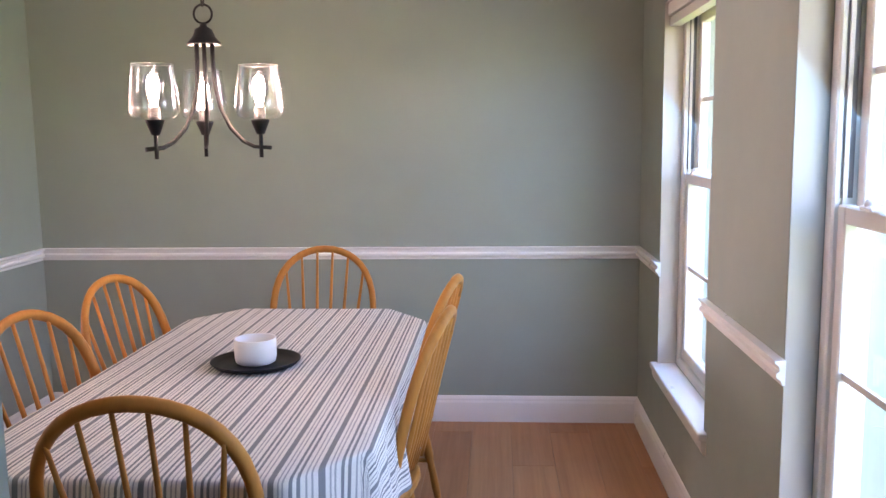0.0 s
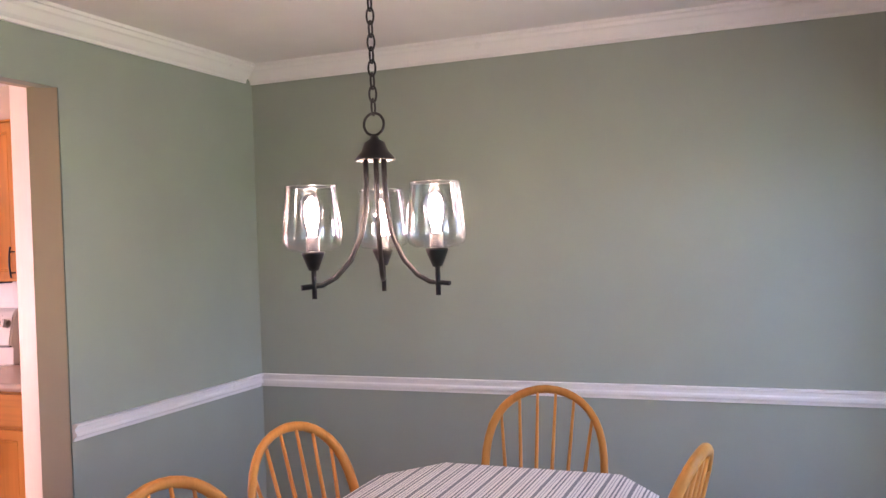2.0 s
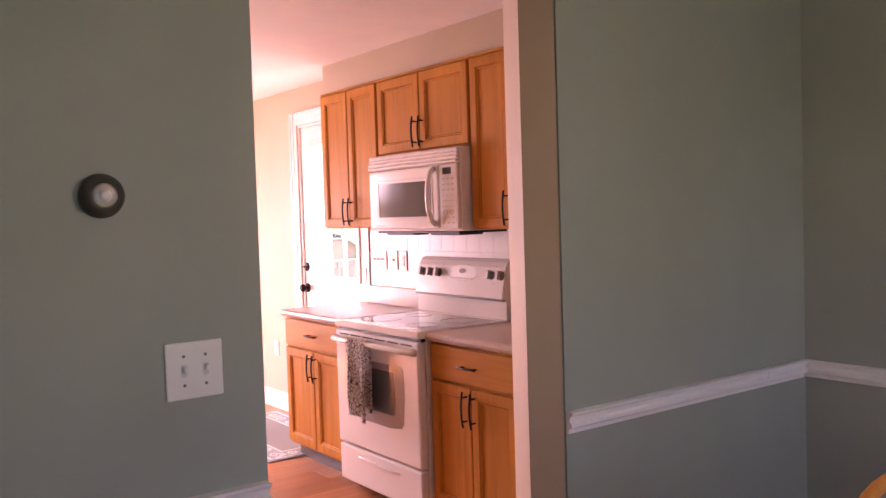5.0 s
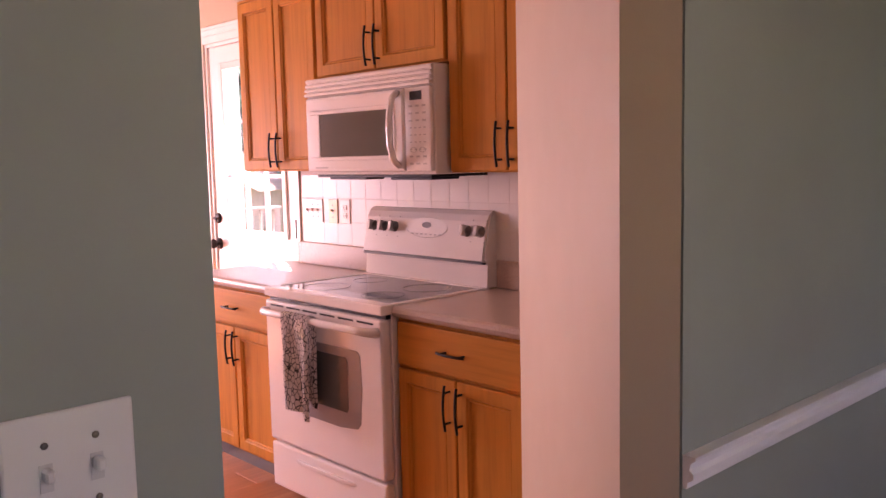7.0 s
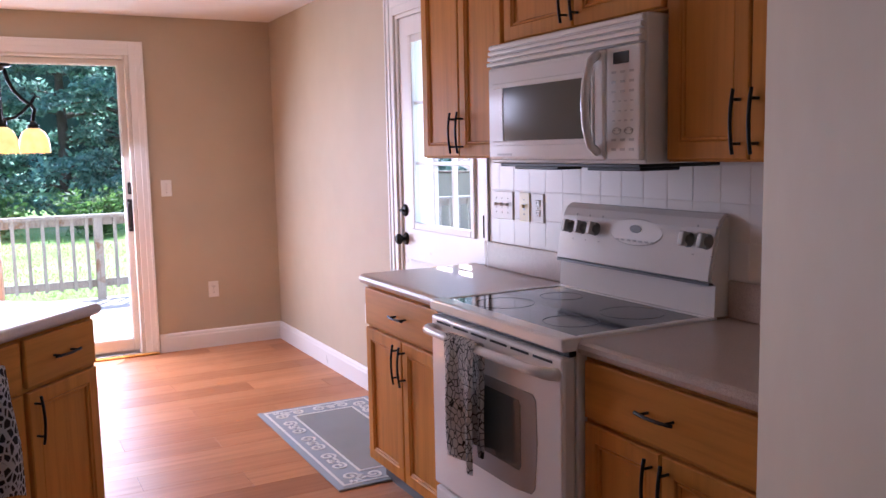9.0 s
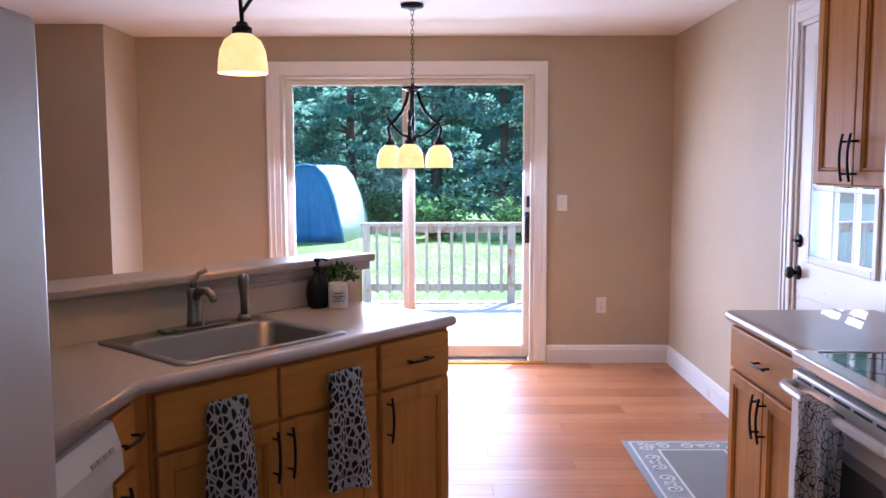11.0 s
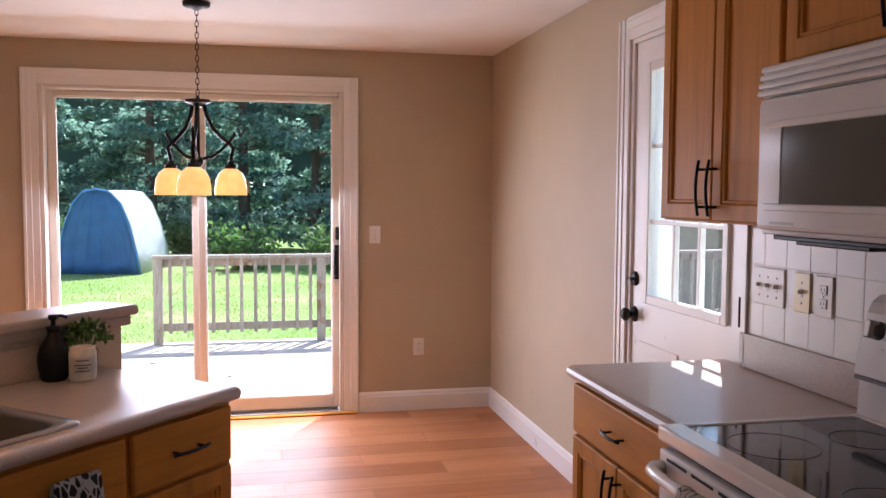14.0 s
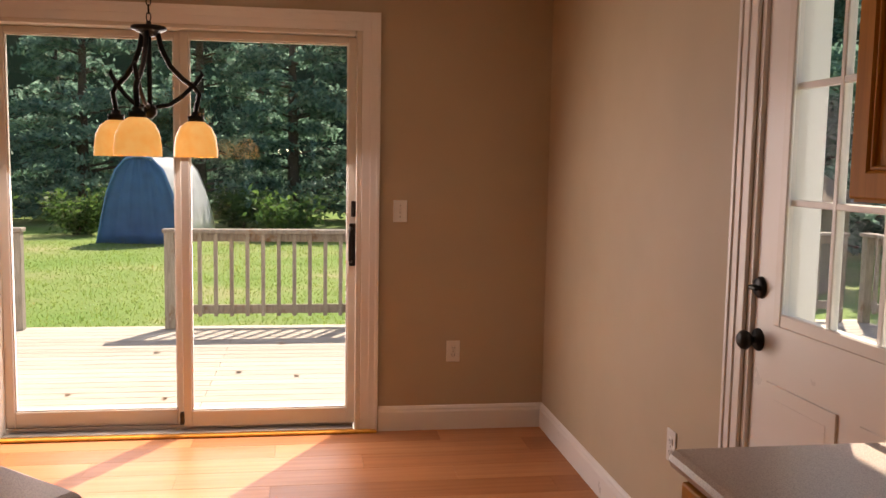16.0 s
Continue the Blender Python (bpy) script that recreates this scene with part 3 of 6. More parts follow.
reveal("trim_reveal_1", *W1)
reveal("trim_reveal_2", *W2)

# ---- sliding door ----
CASE_P = [(0, 0.0), (0.012, 0.0), (0.012, 0.03), (0.016, 0.04), (0.018, 0.07), (0.022, 0.08), (0.022, 0.095), (0, 0.095)]


def casing(parent, axis, face, out, a0, a1, top, w=0.095, right=None):
    """Moulded casing round three sides of an opening in a wall."""
    for k, (p, q) in enumerate((((a0 - w, 0), (a0, top + w)), ((a1, 0), (a1 + (right or w), top + w)), ((a0, top), (a1, top + w)))):
        bm = bmesh.new()
        steps = ((0, 1, 0.012), (0.45, 1, 0.017), (0.8, 1, 0.022)) if k == 1 else ((0, 1, 0.012), (0, 0.55, 0.017), (0, 0.2, 0.022))
        for lo, hi, depth in steps:
            if k < 2:
                u0, u1, v0, v1 = p[0] + lo * (q[0] - p[0]), p[0] + hi * (q[0] - p[0]), 0.0, q[1]
            else:
                lo2, hi2 = 1 - hi, 1 - lo
                u0, u1, v0, v1 = p[0], q[0], top + lo2 * w, top + hi2 * w
            d0, d1 = sorted((face, face + out * depth))
            b = (d0, d1, u0, u1, v0, v1) if axis == "x" else (u0, u1, d0, d1, v0, v1)
            box(bm, *b, 0.002)
        part("casing", bm, WHITE, parent)


slider = thing("door_1", "closed two-panel sliding glass door with cream frame and white casing", "sliding door")
slider["kind"] = "structure"
casing(slider, "x", XW, 1, S0, S1, SZ)
bm = bmesh.new()
for b in ((S0, S0 + 0.028, 0, SZ), (S1 - 0.028, S1, 0, SZ), (S0 + 0.035, S1 - 0.035, SZ - 0.022, SZ)):
    box(bm, XW - 0.16, XW + 0.004, *b, 0.003)
part("door_frame", bm, VINYL, slider)
bm = boxed(XW - 0.2, XW + 0.01, S0 + 0.035, S1 - 0.035, -0.02, 0.022, 0.004)
box(bm, XW - 0.07, XW - 0.062, S0 + 0.035, S1 - 0.035, 0.022, 0.04)
box(bm, XW - 0.115, XW - 0.107, S0 + 0.035, S1 - 0.035, 0.022, 0.04)
part("sill_track", bm, STEEL, slider, "grey metal sill with two tracks")
part("threshold", boxed(XW + 0.006, XW + 0.05, S0 - 0.09, S1 + 0.09, 0.0, 0.014, 0.005), OAK_H, slider, "wooden threshold strip")


def slide_panel(x, y0, y1):
    w, z1 = 0.046, SZ - 0.025
    bm = bmesh.new()
    for b in ((y0, y0 + w, 0.035, z1), (y1 - w, y1, 0.035, z1), (y0 + w, y1 - w, 0.035, 0.122), (y0 + w, y1 - w, z1 - 0.038, z1)):
        box(bm, x - 0.02, x + 0.02, *b, 0.004)
    p = part("sliding_panel", bm, VINYL, slider)
    bm = bmesh.new()
    for b in ((y0 + w, y0 + w + 0.007, 0.122, z1 - 0.038), (y1 - w - 0.007, y1 - w, 0.122, z1 - 0.038), (y0 + w, y1 - w, 0.122, 0.129), (y0 + w, y1 - w, z1 - 0.045, z1 - 0.038)):
        box(bm, x - 0.012, x + 0.012, *b, 0.002)
    part("glazing_bead", bm, PLASTIC, p)
    g = part("pane", boxed(x - 0.003, x + 0.003, y0 + w - 0.001, y1 - w + 0.001, 0.121, z1 - 0.037), GLASS, p)
    g.visible_shadow = False
    return p


mid = 2.52
slide_panel(XW - 0.11, S0 + 0.028, 2.506)
p = slide_panel(XW - 0.065, 2.494, S1 - 0.024)
hx, hy = XW - 0.045, S1 - 0.04
bm = boxed(hx, hx + 0.012, hy - 0.022, hy + 0.022, 0.90, 1.13, 0.004)
tube(bm, [(hx + 0.008, hy - 0.012, 0.925), (hx + 0.045, hy - 0.02, 0.935), (hx + 0.05, hy - 0.02, 1.015), (hx + 0.045, hy - 0.02, 1.095), (hx + 0.008, hy - 0.012, 1.105)], 0.009, 8)
part("door_handle", bm, BRONZE, p, "dark bronze pull handle")
bm = boxed(hx, hx + 0.012, hy - 0.012, hy + 0.014, 1.165, 1.25, 0.004)
box(bm, hx + 0.01, hx + 0.026, hy - 0.004, hy + 0.004, 1.185, 1.215, 0.002)
part("lock", bm, BRONZE, p, "dark bronze thumb latch")
bm = boxed(hx, hx + 0.02, mid - 0.04, mid - 0.02, 0.05, 0.12, 0.003)
part("foot_lock", bm, BRONZE, p, "small dark foot bolt")

# ---- glazed outer door ----
door = thing("door_2", "closed white door with nine glass lights and black knob", "door")
door["kind"] = "structure"
casing(door, "y", YN, -1, D0, D1 + 0.004, DZ, 0.093, 0.046)
bm = bmesh.new()
for b in ((D0, D0 + 0.025, DZ), (D1 - 0.012, D1 + 0.002, DZ)):
    box(bm, b[0], b[1], YN, YN + 0.205, 0, b[2], 0.002)
box(bm, D0 + 0.025, D1 - 0.012, YN, YN + 0.205, DZ - 0.02, DZ, 0.002)
for a, b in ((D0 - 0.09, D0), (D1 + 0.002, D1 + 0.09)):
    box(bm, a, b, YN + 0.118, YN + 0.175, 0, DZ + 0.06, 0.004)
box(bm, D0 + 0.025, D1 - 0.012, YN, YN + 0.2, -0.01, 0.02, 0.002)
part("door_frame", bm, WHITE, door)
px0, px1, pz0, pz1, dy = -5.600, -5.0, 1.055, 1.99, YN + 0.012
bm = bmesh.new()
for b in ((D0 + 0.027, px0, 0.025, DZ - 0.023), (px1, D1 - 0.014, 0.025, DZ - 0.023), (px0, px1, 0.025, pz0), (px0, px1, pz1, DZ - 0.023)):
    box(bm, b[0], b[1], dy, dy + 0.042, b[2], b[3])
for a, b in ((px0 - 0.06, -5.325), (-5.235, px1 + 0.06)):
    for k, (o, d) in enumerate(((0, 0.006), (0.018, 0.003), (0.04, 0.007))):
        box(bm, a + o, b - o, dy - d, dy, 0.22 + o, 0.86 - o, 0.002)
slab = part("door_leaf", bm, WHITE, door)
bm = bmesh.new()
for b in ((px0 - 0.03, px0 + 0.008, pz0 - 0.03, pz1 + 0.03), (px1 - 0.008, px1 + 0.03, pz0 - 0.03, pz1 + 0.03), (px0 + 0.008, px1 - 0.008, pz0 - 0.03, pz0 + 0.008), (px0 + 0.008, px1 - 0.008, pz1 - 0.008, pz1 + 0.03)):
    box(bm, b[0], b[1], dy - 0.012, dy, b[2], b[3], 0.004)
part("light_frame", bm, PLASTIC, slab)
cols, rows = [px0 + (px1 - px0) * k / 3 for k in range(4)], [pz0 + (pz1 - pz0) * k / 3 for k in range(4)]
bm = bmesh.new()
for c in cols[1:3]:
    box(bm, c - 0.009, c + 0.009, dy + 0.004, dy + 0.03, pz0, pz1, 0.003)
for r in rows[1:3]:
    box(bm, px0, px1, dy + 0.005, dy + 0.029, r - 0.009, r + 0.009, 0.003)
part("muntin", bm, PLASTIC, slab)
for a, b in zip(cols, cols[1:]):
    for c, d in zip(rows, rows[1:]):
        g = part("pane", boxed(a + 0.001, b - 0.001, dy + 0.014, dy + 0.018, c + 0.001, d - 0.001), DOOR_GLASS, slab)
        g.visible_shadow = False
kx = D0 + 0.055
bm = lathe(bmesh.new(), [(0, -0.062), (0.018, -0.061), (0.027, -0.052), (0.029, -0.042), (0.022, -0.030), (0.011, -0.024), (0.010, -0.008), (0.032, -0.006), (0.034, 0.0), (0, 0)], 20, (kx, dy, 0.966), "y")
part("door_knob", bm, BLACK, slab, "round black door knob")
bm = lathe(bmesh.new(), [(0, -0.014), (0.026, -0.013), (0.031, -0.008), (0.032, 0), (0, 0)], 20, (kx, dy, 1.118), "y")
box(bm, kx - 0.02, kx + 0.02, dy - 0.032, dy - 0.012, 1.111, 1.125, 0.004)
part("deadbolt", bm, BLACK, slab, "black deadbolt with thumb turn")
for hz in (0.25, 1.09, 1.95):
    bm = tube(bmesh.new(), [(D1 - 0.008, YN - 0.004, hz - 0.05), (D1 - 0.008, YN - 0.004, hz + 0.05)], 0.007, 8)
    part("hinge", bm, BLACK, slab, "black hinge barrel")


# ---- switches and outlets ----
def facing(x, y, z, fx, fy):
    """A pose whose -y looks along (fx, fy)."""
    f = Vector((fx, fy, 0)).normalized()
    yy = -f
    xx = yy.cross(Vector((0, 0, 1)))
    m = Matrix((xx, yy, Vector((0, 0, 1)))).transposed().to_4x4()
    m.translation = (x, y, z)
    return m


def plate(name, m, gangs, kinds, label, category, material=None, w1=0.075, h=0.118):
    material = material or PLASTIC
    ob = thing(name, label, category, m=m)
    w = w1 + 0.046 * (gangs - 1)
    part("cover", boxed(-w / 2, w / 2, -0.006, 0, -h / 2, h / 2, 0.003, 2), material, ob)
    for k in range(gangs):
        x = (k - (gangs - 1) / 2) * 0.046
        kind = kinds[k % len(kinds)]
        if kind == "toggle":
            part("toggle_slot", boxed(x - 0.006, x + 0.006, -0.0068, -0.005, -0.013, 0.013), SLOT, ob)
            t = bmesh.new()
            box(t, x - 0.0045, x + 0.0045, -0.02, -0.006, -0.002, 0.010, 0.002)
            part("toggle", t, material, ob)
        else:
            for zz in (-0.02, 0.02):
                part("socket", boxed(x - 0.017, x + 0.017, -0.009, -0.005, zz - 0.014, zz + 0.014, 0.003), material, ob)
                s = boxed(x - 0.008, x - 0.005, -0.0096, -0.008, zz - 0.004, zz + 0.006)
                box(s, x + 0.005, x + 0.008, -0.0096, -0.008, zz - 0.004, zz + 0.006)
                box(s, x - 0.002, x + 0.002, -0.0096, -0.008, zz - 0.011, zz - 0.007)
                part("slots", s, GREY, ob)
        for zz in (-0.03, 0.03) if kind == "toggle" else (0.0,):
            part("screw", lathe(bmesh.new(), [(0, -0.0075), (0.0035, -0.007), (0.0035, -0.005)], 8, (x, 0, zz), "y"), NICKEL, ob)
    return ob


plate("light_switch", facing(XD, 2.176, 1.166, 1, 0), 2, ["toggle"], "white double toggle switch plate on the green wall", "light switch")
plate("wall_outlet", facing(0.17, YN, 0.455, 0, -1), 1, ["socket"], "white outlet low on the green wall behind chairs", "outlet")
plate("wall_outlet", facing(XE, 2.42, 0.36, -1, 0), 1, ["socket"], "white outlet under the chair rail", "outlet")
plate("light_switch", facing(XW, 3.635, 1.2, 1, 0), 1, ["toggle"], "white single switch beside the sliding door", "light switch")
plate("wall_outlet", facing(XW, 3.935, 0.435, 1, 0), 1, ["socket"], "white outlet on the beige wall", "outlet")
plate("wall_outlet", facing(-6.25, YN, 0.47, 0, -1), 1, ["socket"], "white outlet near the glazed door", "outlet")
plate("light_switch", facing(-4.70, YN - 0.012, 1.195, 0, -1), 3, ["toggle"], "white triple switch plate on the tiles", "light switch")
plate("light_switch", facing(-4.53, YN - 0.012, 1.195, 0, -1), 1, ["toggle"], "yellowed ivory switch plate on the tiles", "light switch", IVORY)
plate("wall_outlet", facing(-4.43, YN - 0.012, 1.195, 0, -1), 1, ["socket"], "white outlet on the tiles", "outlet")

thermo = thing("thermostat", "round dark thermostat with silver dial on the green wall", "thermostat", m=facing(XD, 2.006, 1.526, 1, 0) @ Matrix.Scale(0.89, 4))
part("ring", lathe(bmesh.new(), [(0, 0), (0.047, 0), (0.049, -0.008), (0.046, -0.022), (0.034, -0.032), (0.026, -0.034), (0, -0.034)], 32, (0, 0, 0), "y"), paint("dark_olive_plastic", (0.05, 0.047, 0.035), 0.35, 0.05, 0.05), thermo)
part("dial", lathe(bmesh.new(), [(0, -0.040), (0.023, -0.039), (0.027, -0.036), (0.027, -0.033)], 32, (0, 0, 0), "y"), STEEL, thermo, "silver dial")
part("lens", lathe(bmesh.new(), [(0, -0.047), (0.010, -0.045), (0.014, -0.040), (0.014, -0.038)], 24, (0, 0, 0), "y"), CERAMIC, thermo, "clear domed centre")


# ---- kitchen: cabinets ----
def handle(parent, x, z, upright=True, length=0.15, y=-0.02):
    """A black arched bar pull on two posts."""
    bm = bmesh.new()
    pts = []
    for k in range(9):
        a = -1 + k / 4
        pts.append((a * length / 2, -0.034 + 0.009 * a * a))
    put = (lambda a, b: (x, y + b, z + a)) if upright else (lambda a, b: (x + a, y + b, z))
    tube(bm, [put(a, b) for a, b in pts], 0.0048, 8, flat=1.0)
    for s in (-1, 1):
        tube(bm, [put(s * length * 0.34, 0.0), put(s * length * 0.34, -0.032)], 0.004, 8)
    part("handle", bm, BLACK, parent, "black arched bar pull")


def ring_frame(x0, x1, z0, z1, w, front, back, ease=0.004):
    """A mitred rectangular frame in one piece, its front edges eased."""
    bm = bmesh.new()
    loops = []
    for off, y in ((0, back), (0, front + ease), (ease, front), (w - ease, front), (w, front + ease), (w, back)):
        loops.append([bm.verts.new(p) for p in ((x0 + off, y, z0 + off), (x1 - off, y, z0 + off), (x1 - off, y, z1 - off), (x0 + off, y, z1 - off))])
    for a, b in zip(loops, loops[1:] + loops[:1]):
        for k in range(4):
            bm.faces.new((a[k], a[(k + 1) % 4], b[(k + 1) % 4], b[k]))
    bmesh.ops.recalc_face_normals(bm, faces=bm.faces[:])
    return bm


def cab_door(parent, x0, x1, z0, z1, pull=None, name="cabinet_door"):
    """A framed door with a recessed panel and a bead round it."""
    w = 0.050
    d = part(name, ring_frame(x0, x1, z0, z1, w, -0.02, -0.001), OAK, parent)
    part("bead", ring_frame(x0 + w, x1 - w, z0 + w, z1 - w, 0.010, -0.0165, -0.004, 0.003), OAK, d)
    part("panel", boxed(x0 + w, x1 - w, -0.009, -0.003, z0 + w, z1 - w), OAK, d)
    if pull:
        handle(d, *pull)
    return d


def cab_drawer(parent, x0, x1, z0, z1, pull=True):
    d = part("drawer_front", boxed(x0, x1, -0.02, -0.001, z0, z1, 0.005, 2), OAK_H, parent)
    if pull:
        handle(d, (x0 + x1) / 2, (z0 + z1) / 2, False, 0.13)
    return d


def base_cabinet(m, width, label, doors=2, drawers=1, depth=0.55, pulls=True, drawer_pull=True, top_z=0.872):
    ob = thing("base_cabinet", label, "cabinet", "kitchen base cabinets", m)
    part("body", boxed(0, width, 0, depth, 0.095, top_z), OAK, ob)
    if top_z < 0.87:
        part("face_rail", boxed(0, width, 0, 0.018, top_z, 0.872), OAK_H, ob)
    part("plinth", boxed(0.0, width, 0.06, depth, 0.0, 0.095), GREY, ob, "dark recessed kick board")
    g, top = 0.012, 0.695
    w = (width - 2 * g - 0.012 * (drawers - 1)) / drawers
    for k in range(drawers):
        cab_drawer(ob, g + k * (w + 0.012), g + k * (w + 0.012) + w, top + 0.008, 0.862, drawer_pull)
    w = (width - 2 * g - 0.006 * (doors - 1)) / doors
    for k in range(doors):
        a = g + k * (w + 0.006)
        right = doors == 1 or k % 2
        cab_door(ob, a, a + w, 0.11, top - 0.006, ((a + 0.026) if right else (a + w - 0.026), top - 0.10, True, 0.16) if pulls else None)
    return ob


def wall_cabinet(x0, x1, z0, z1, label, doors=2, y=4.165):
    ob = thing("wall_cabinet", label, "cabinet", "kitchen wall cabinets", pose(x0, y, 0))
    width = x1 - x0
    part("body", boxed(0, width, 0, YN - y - 0.002, z0, z1), OAK, ob)
    g = 0.010
    w = (width - 2 * g - 0.006 * (doors - 1)) / doors
    for k in range(doors):
        a = g + k * (w + 0.006)
        hx = a + 0.026 if k % 2 else a + w - 0.026
        cab_door(ob, a, a + w, z0 + 0.006, z1 - 0.012, (hx, z0 + 0.10, True, 0.16))
    return ob


YF = 3.90
base_cabinet(pose(-4.95, YF, 0), 0.73, "honey oak base cabinet with drawer and two doors beside the range", depth=0.54)
base_cabinet(pose(-3.428, YF, 0), 0.622, "honey oak base cabinet with drawer and two doors near the opening", depth=0.54)
wall_cabinet(-4.885, -4.237, 1.40, 2.225, "honey oak wall cabinet with two doors beside the glazed door")
wall_cabinet(-4.235, -3.405, 1.805, 2.225, "short honey oak wall cabinet above the microwave")
wall_cabinet(-3.403, -2.806, 1.39, 2.225, "honey oak wall cabinet with two doors near the opening")
bm = boxed(-4.885, -2.805, 4.175, YN, 2.227, ZC)
tagged(part("wall_soffit", bm, BEIGE), "beige painted soffit above the wall cabinets", "soffit", kind="structure")
bm = boxed(-4.895, -2.806, 4.158, 4.178, 2.218, 2.232, 0.003)
tagged(part("trim_cabinet", bm, OAK_H), "thin oak strip above the wall cabinets", "trim", kind="structure")


# ---- worktops ----
def nosed(bm, x0, x1, y0, y1, z0, z1):
    """A worktop with a rounded front edge on its -y side."""
    r = (z1 - z0) / 2
    prof = [(y1, z0), (y0 + r, z0)] + [(y0 + r - r * math.sin(a), (z0 + z1) / 2 - r * math.cos(a)) for a in (0.4, 0.9, 1.571, 2.2, 2.75)] + [(y0 + r, z1), (y1, z1)]
    ends = [[bm.verts.new((x, p, q)) for p, q in prof] for x in (x0, x1)]
    n = len(prof)
    fs = [bm.faces.new((ends[0][i], ends[0][(i + 1) % n], ends[1][(i + 1) % n], ends[1][i])) for i in range(n)]
    fs += [bm.faces.new(ends[0][::-1]), bm.faces.new(ends[1])]
    bmesh.ops.recalc_face_normals(bm, faces=fs)
    return bm


def run_top(x0, x1, label):
    top = thing("worktop", label, "countertop", "kitchen worktops")
    part("slab", nosed(bmesh.new(), x0, x1, 3.865, YN - 0.003, 0.874, 0.915), COUNTER, top)
    part("upstand", boxed(x0 + (0.115 if x0 < -4.5 else 0), x1, YN - 0.022, YN - 0.003, 0.915, 1.03, 0.005, 2), COUNTER, top)


run_top(-4.965, -4.217, "pinkish-grey speckled laminate worktop beside the range")
run_top(-3.427, -2.806, "pinkish-grey speckled laminate worktop near the opening")

# ---- range ----
rg = thing("electric_range", "white freestanding electric range with black glass cooktop", "range", m=pose(-3.822, 3.85, 0) @ Matrix.Diagonal((1.03, 1, 1, 1)))
part("body", boxed(-0.378, 0.378, 0.02, 0.585, 0.03, 0.885, 0.003), ENAMEL, rg)
for sx in (-0.33, 0.33):
    for sy in (0.08, 0.52):
        part("foot", lathe(bmesh.new(), [(0, 0), (0.02, 0), (0.02, 0.032), (0, 0.032)], 10, (sx, sy, 0)), BLACK, rg)
bm = bmesh.new()
for b in ((-0.381, 0.381, -0.03, 0.035), (-0.381, 0.381, 0.505, 0.54), (-0.381, -0.35, 0.035, 0.505), (0.35, 0.381, 0.035, 0.505)):
    box(bm, b[0], b[1], b[2], b[3], 0.884, 0.922, 0.007, 2)
top = part("cooktop_frame", bm, ENAMEL, rg)
part("cooktop_glass", boxed(-0.3505, 0.3505, 0.0345, 0.5055, 0.905, 0.9185), COOKGLASS, top, "black ceramic glass hob")
for cx, cy, r in ((-0.18, 0.15, 0.10), (0.18, 0.15, 0.085), (-0.18, 0.385, 0.075), (0.18, 0.385, 0.10)):
    bm = lathe(bmesh.new(), [(r - 0.0025, 0), (r - 0.0025, 0.0006), (r, 0.0006), (r, 0)], 40, (cx, cy, 0.9186))
    part("burner_mark", bm, MARK, top)
# solid black bar in place of the shade below the cooktop's overhang
part("vent_gap", boxed(-0.374, 0.374, -0.004, 0.02, 0.868, 0.886), BLACK, rg, "black strip for the shadow gap under the cooktop")
bm = boxed(-0.376, 0.376, -0.028, 0.018, 0.262, 0.868, 0.010, 2)
od = part("oven_door", bm, ENAMEL, rg)
for k in range(6):
    x = -0.285 + k * 0.114
    part("vent_slot", boxed(x - 0.046, x + 0.046, -0.0295, -0.026, 0.846, 0.853), BLACK, od)
pts = [(x, z) for x, z in ((-0.235, 0.735), (0.235, 0.735), (0.252, 0.72), (0.258, 0.60), (0.245, 0.455), (0.225, 0.432), (0.12, 0.418), (-0.12, 0.418), (-0.225, 0.432), (-0.245, 0.455), (-0.258, 0.60), (-0.252, 0.72))]
bm = prism(bmesh.new(), [(x, -z) for x, z in pts], 0, 0.004, 0.0015, 1)
bmesh.ops.rotate(bm, verts=bm.verts, matrix=Matrix.Rotation(radians(-90), 3, "X"))
bmesh.ops.translate(bm, verts=bm.verts, vec=(0, -0.0297, 0))
part("oven_window", bm, OVENGLASS, od, "grey mirrored oven window with rounded corners")
pts = [(0.165 * sx, z) for sx, z in ((-1, 0.70), (1, 0.70), (1.06, 0.685), (1.06, 0.50), (1, 0.485), (-1, 0.485), (-1.06, 0.50), (-1.06, 0.685))]
bm = prism(bmesh.new(), [(x, -z) for x, z in pts], 0, 0.002, 0.0008, 1)
bmesh.ops.rotate(bm, verts=bm.verts, matrix=Matrix.Rotation(radians(-90), 3, "X"))
bmesh.ops.translate(bm, verts=bm.verts, vec=(0, -0.0308, 0))
part("inner_window", bm, INNERGLASS, od, "dark green-grey middle of the oven window")
bm = tube(bmesh.new(), [(-0.352, -0.026, 0.820), (-0.350, -0.052, 0.824), (-0.325, -0.070, 0.827), (-0.28, -0.076, 0.828), (0, -0.080, 0.828), (0.28, -0.076, 0.828), (0.325, -0.070, 0.827), (0.350, -0.052, 0.824), (0.352, -0.026, 0.820)], 0.0155, 12, radii=[0.019, 0.018, 0.016, 0.0145, 0.0145, 0.0145, 0.016, 0.018, 0.019])
part("door_handle", bm, ENAMEL, od, "long white bar handle")
bm = boxed(-0.376, 0.376, -0.024, 0.018, 0.055, 0.25, 0.010, 2)
dr = part("storage_drawer", bm, ENAMEL, rg)
bm = prism(bmesh.new(), [(-0.2, 0), (-0.14, -0.012), (0.14, -0.012), (0.2, 0)], 0.196, 0.212, 0.003)
for v in bm.verts:
    v.co.y -= 0.024
part("drawer_grip", bm, ENAMEL, dr)
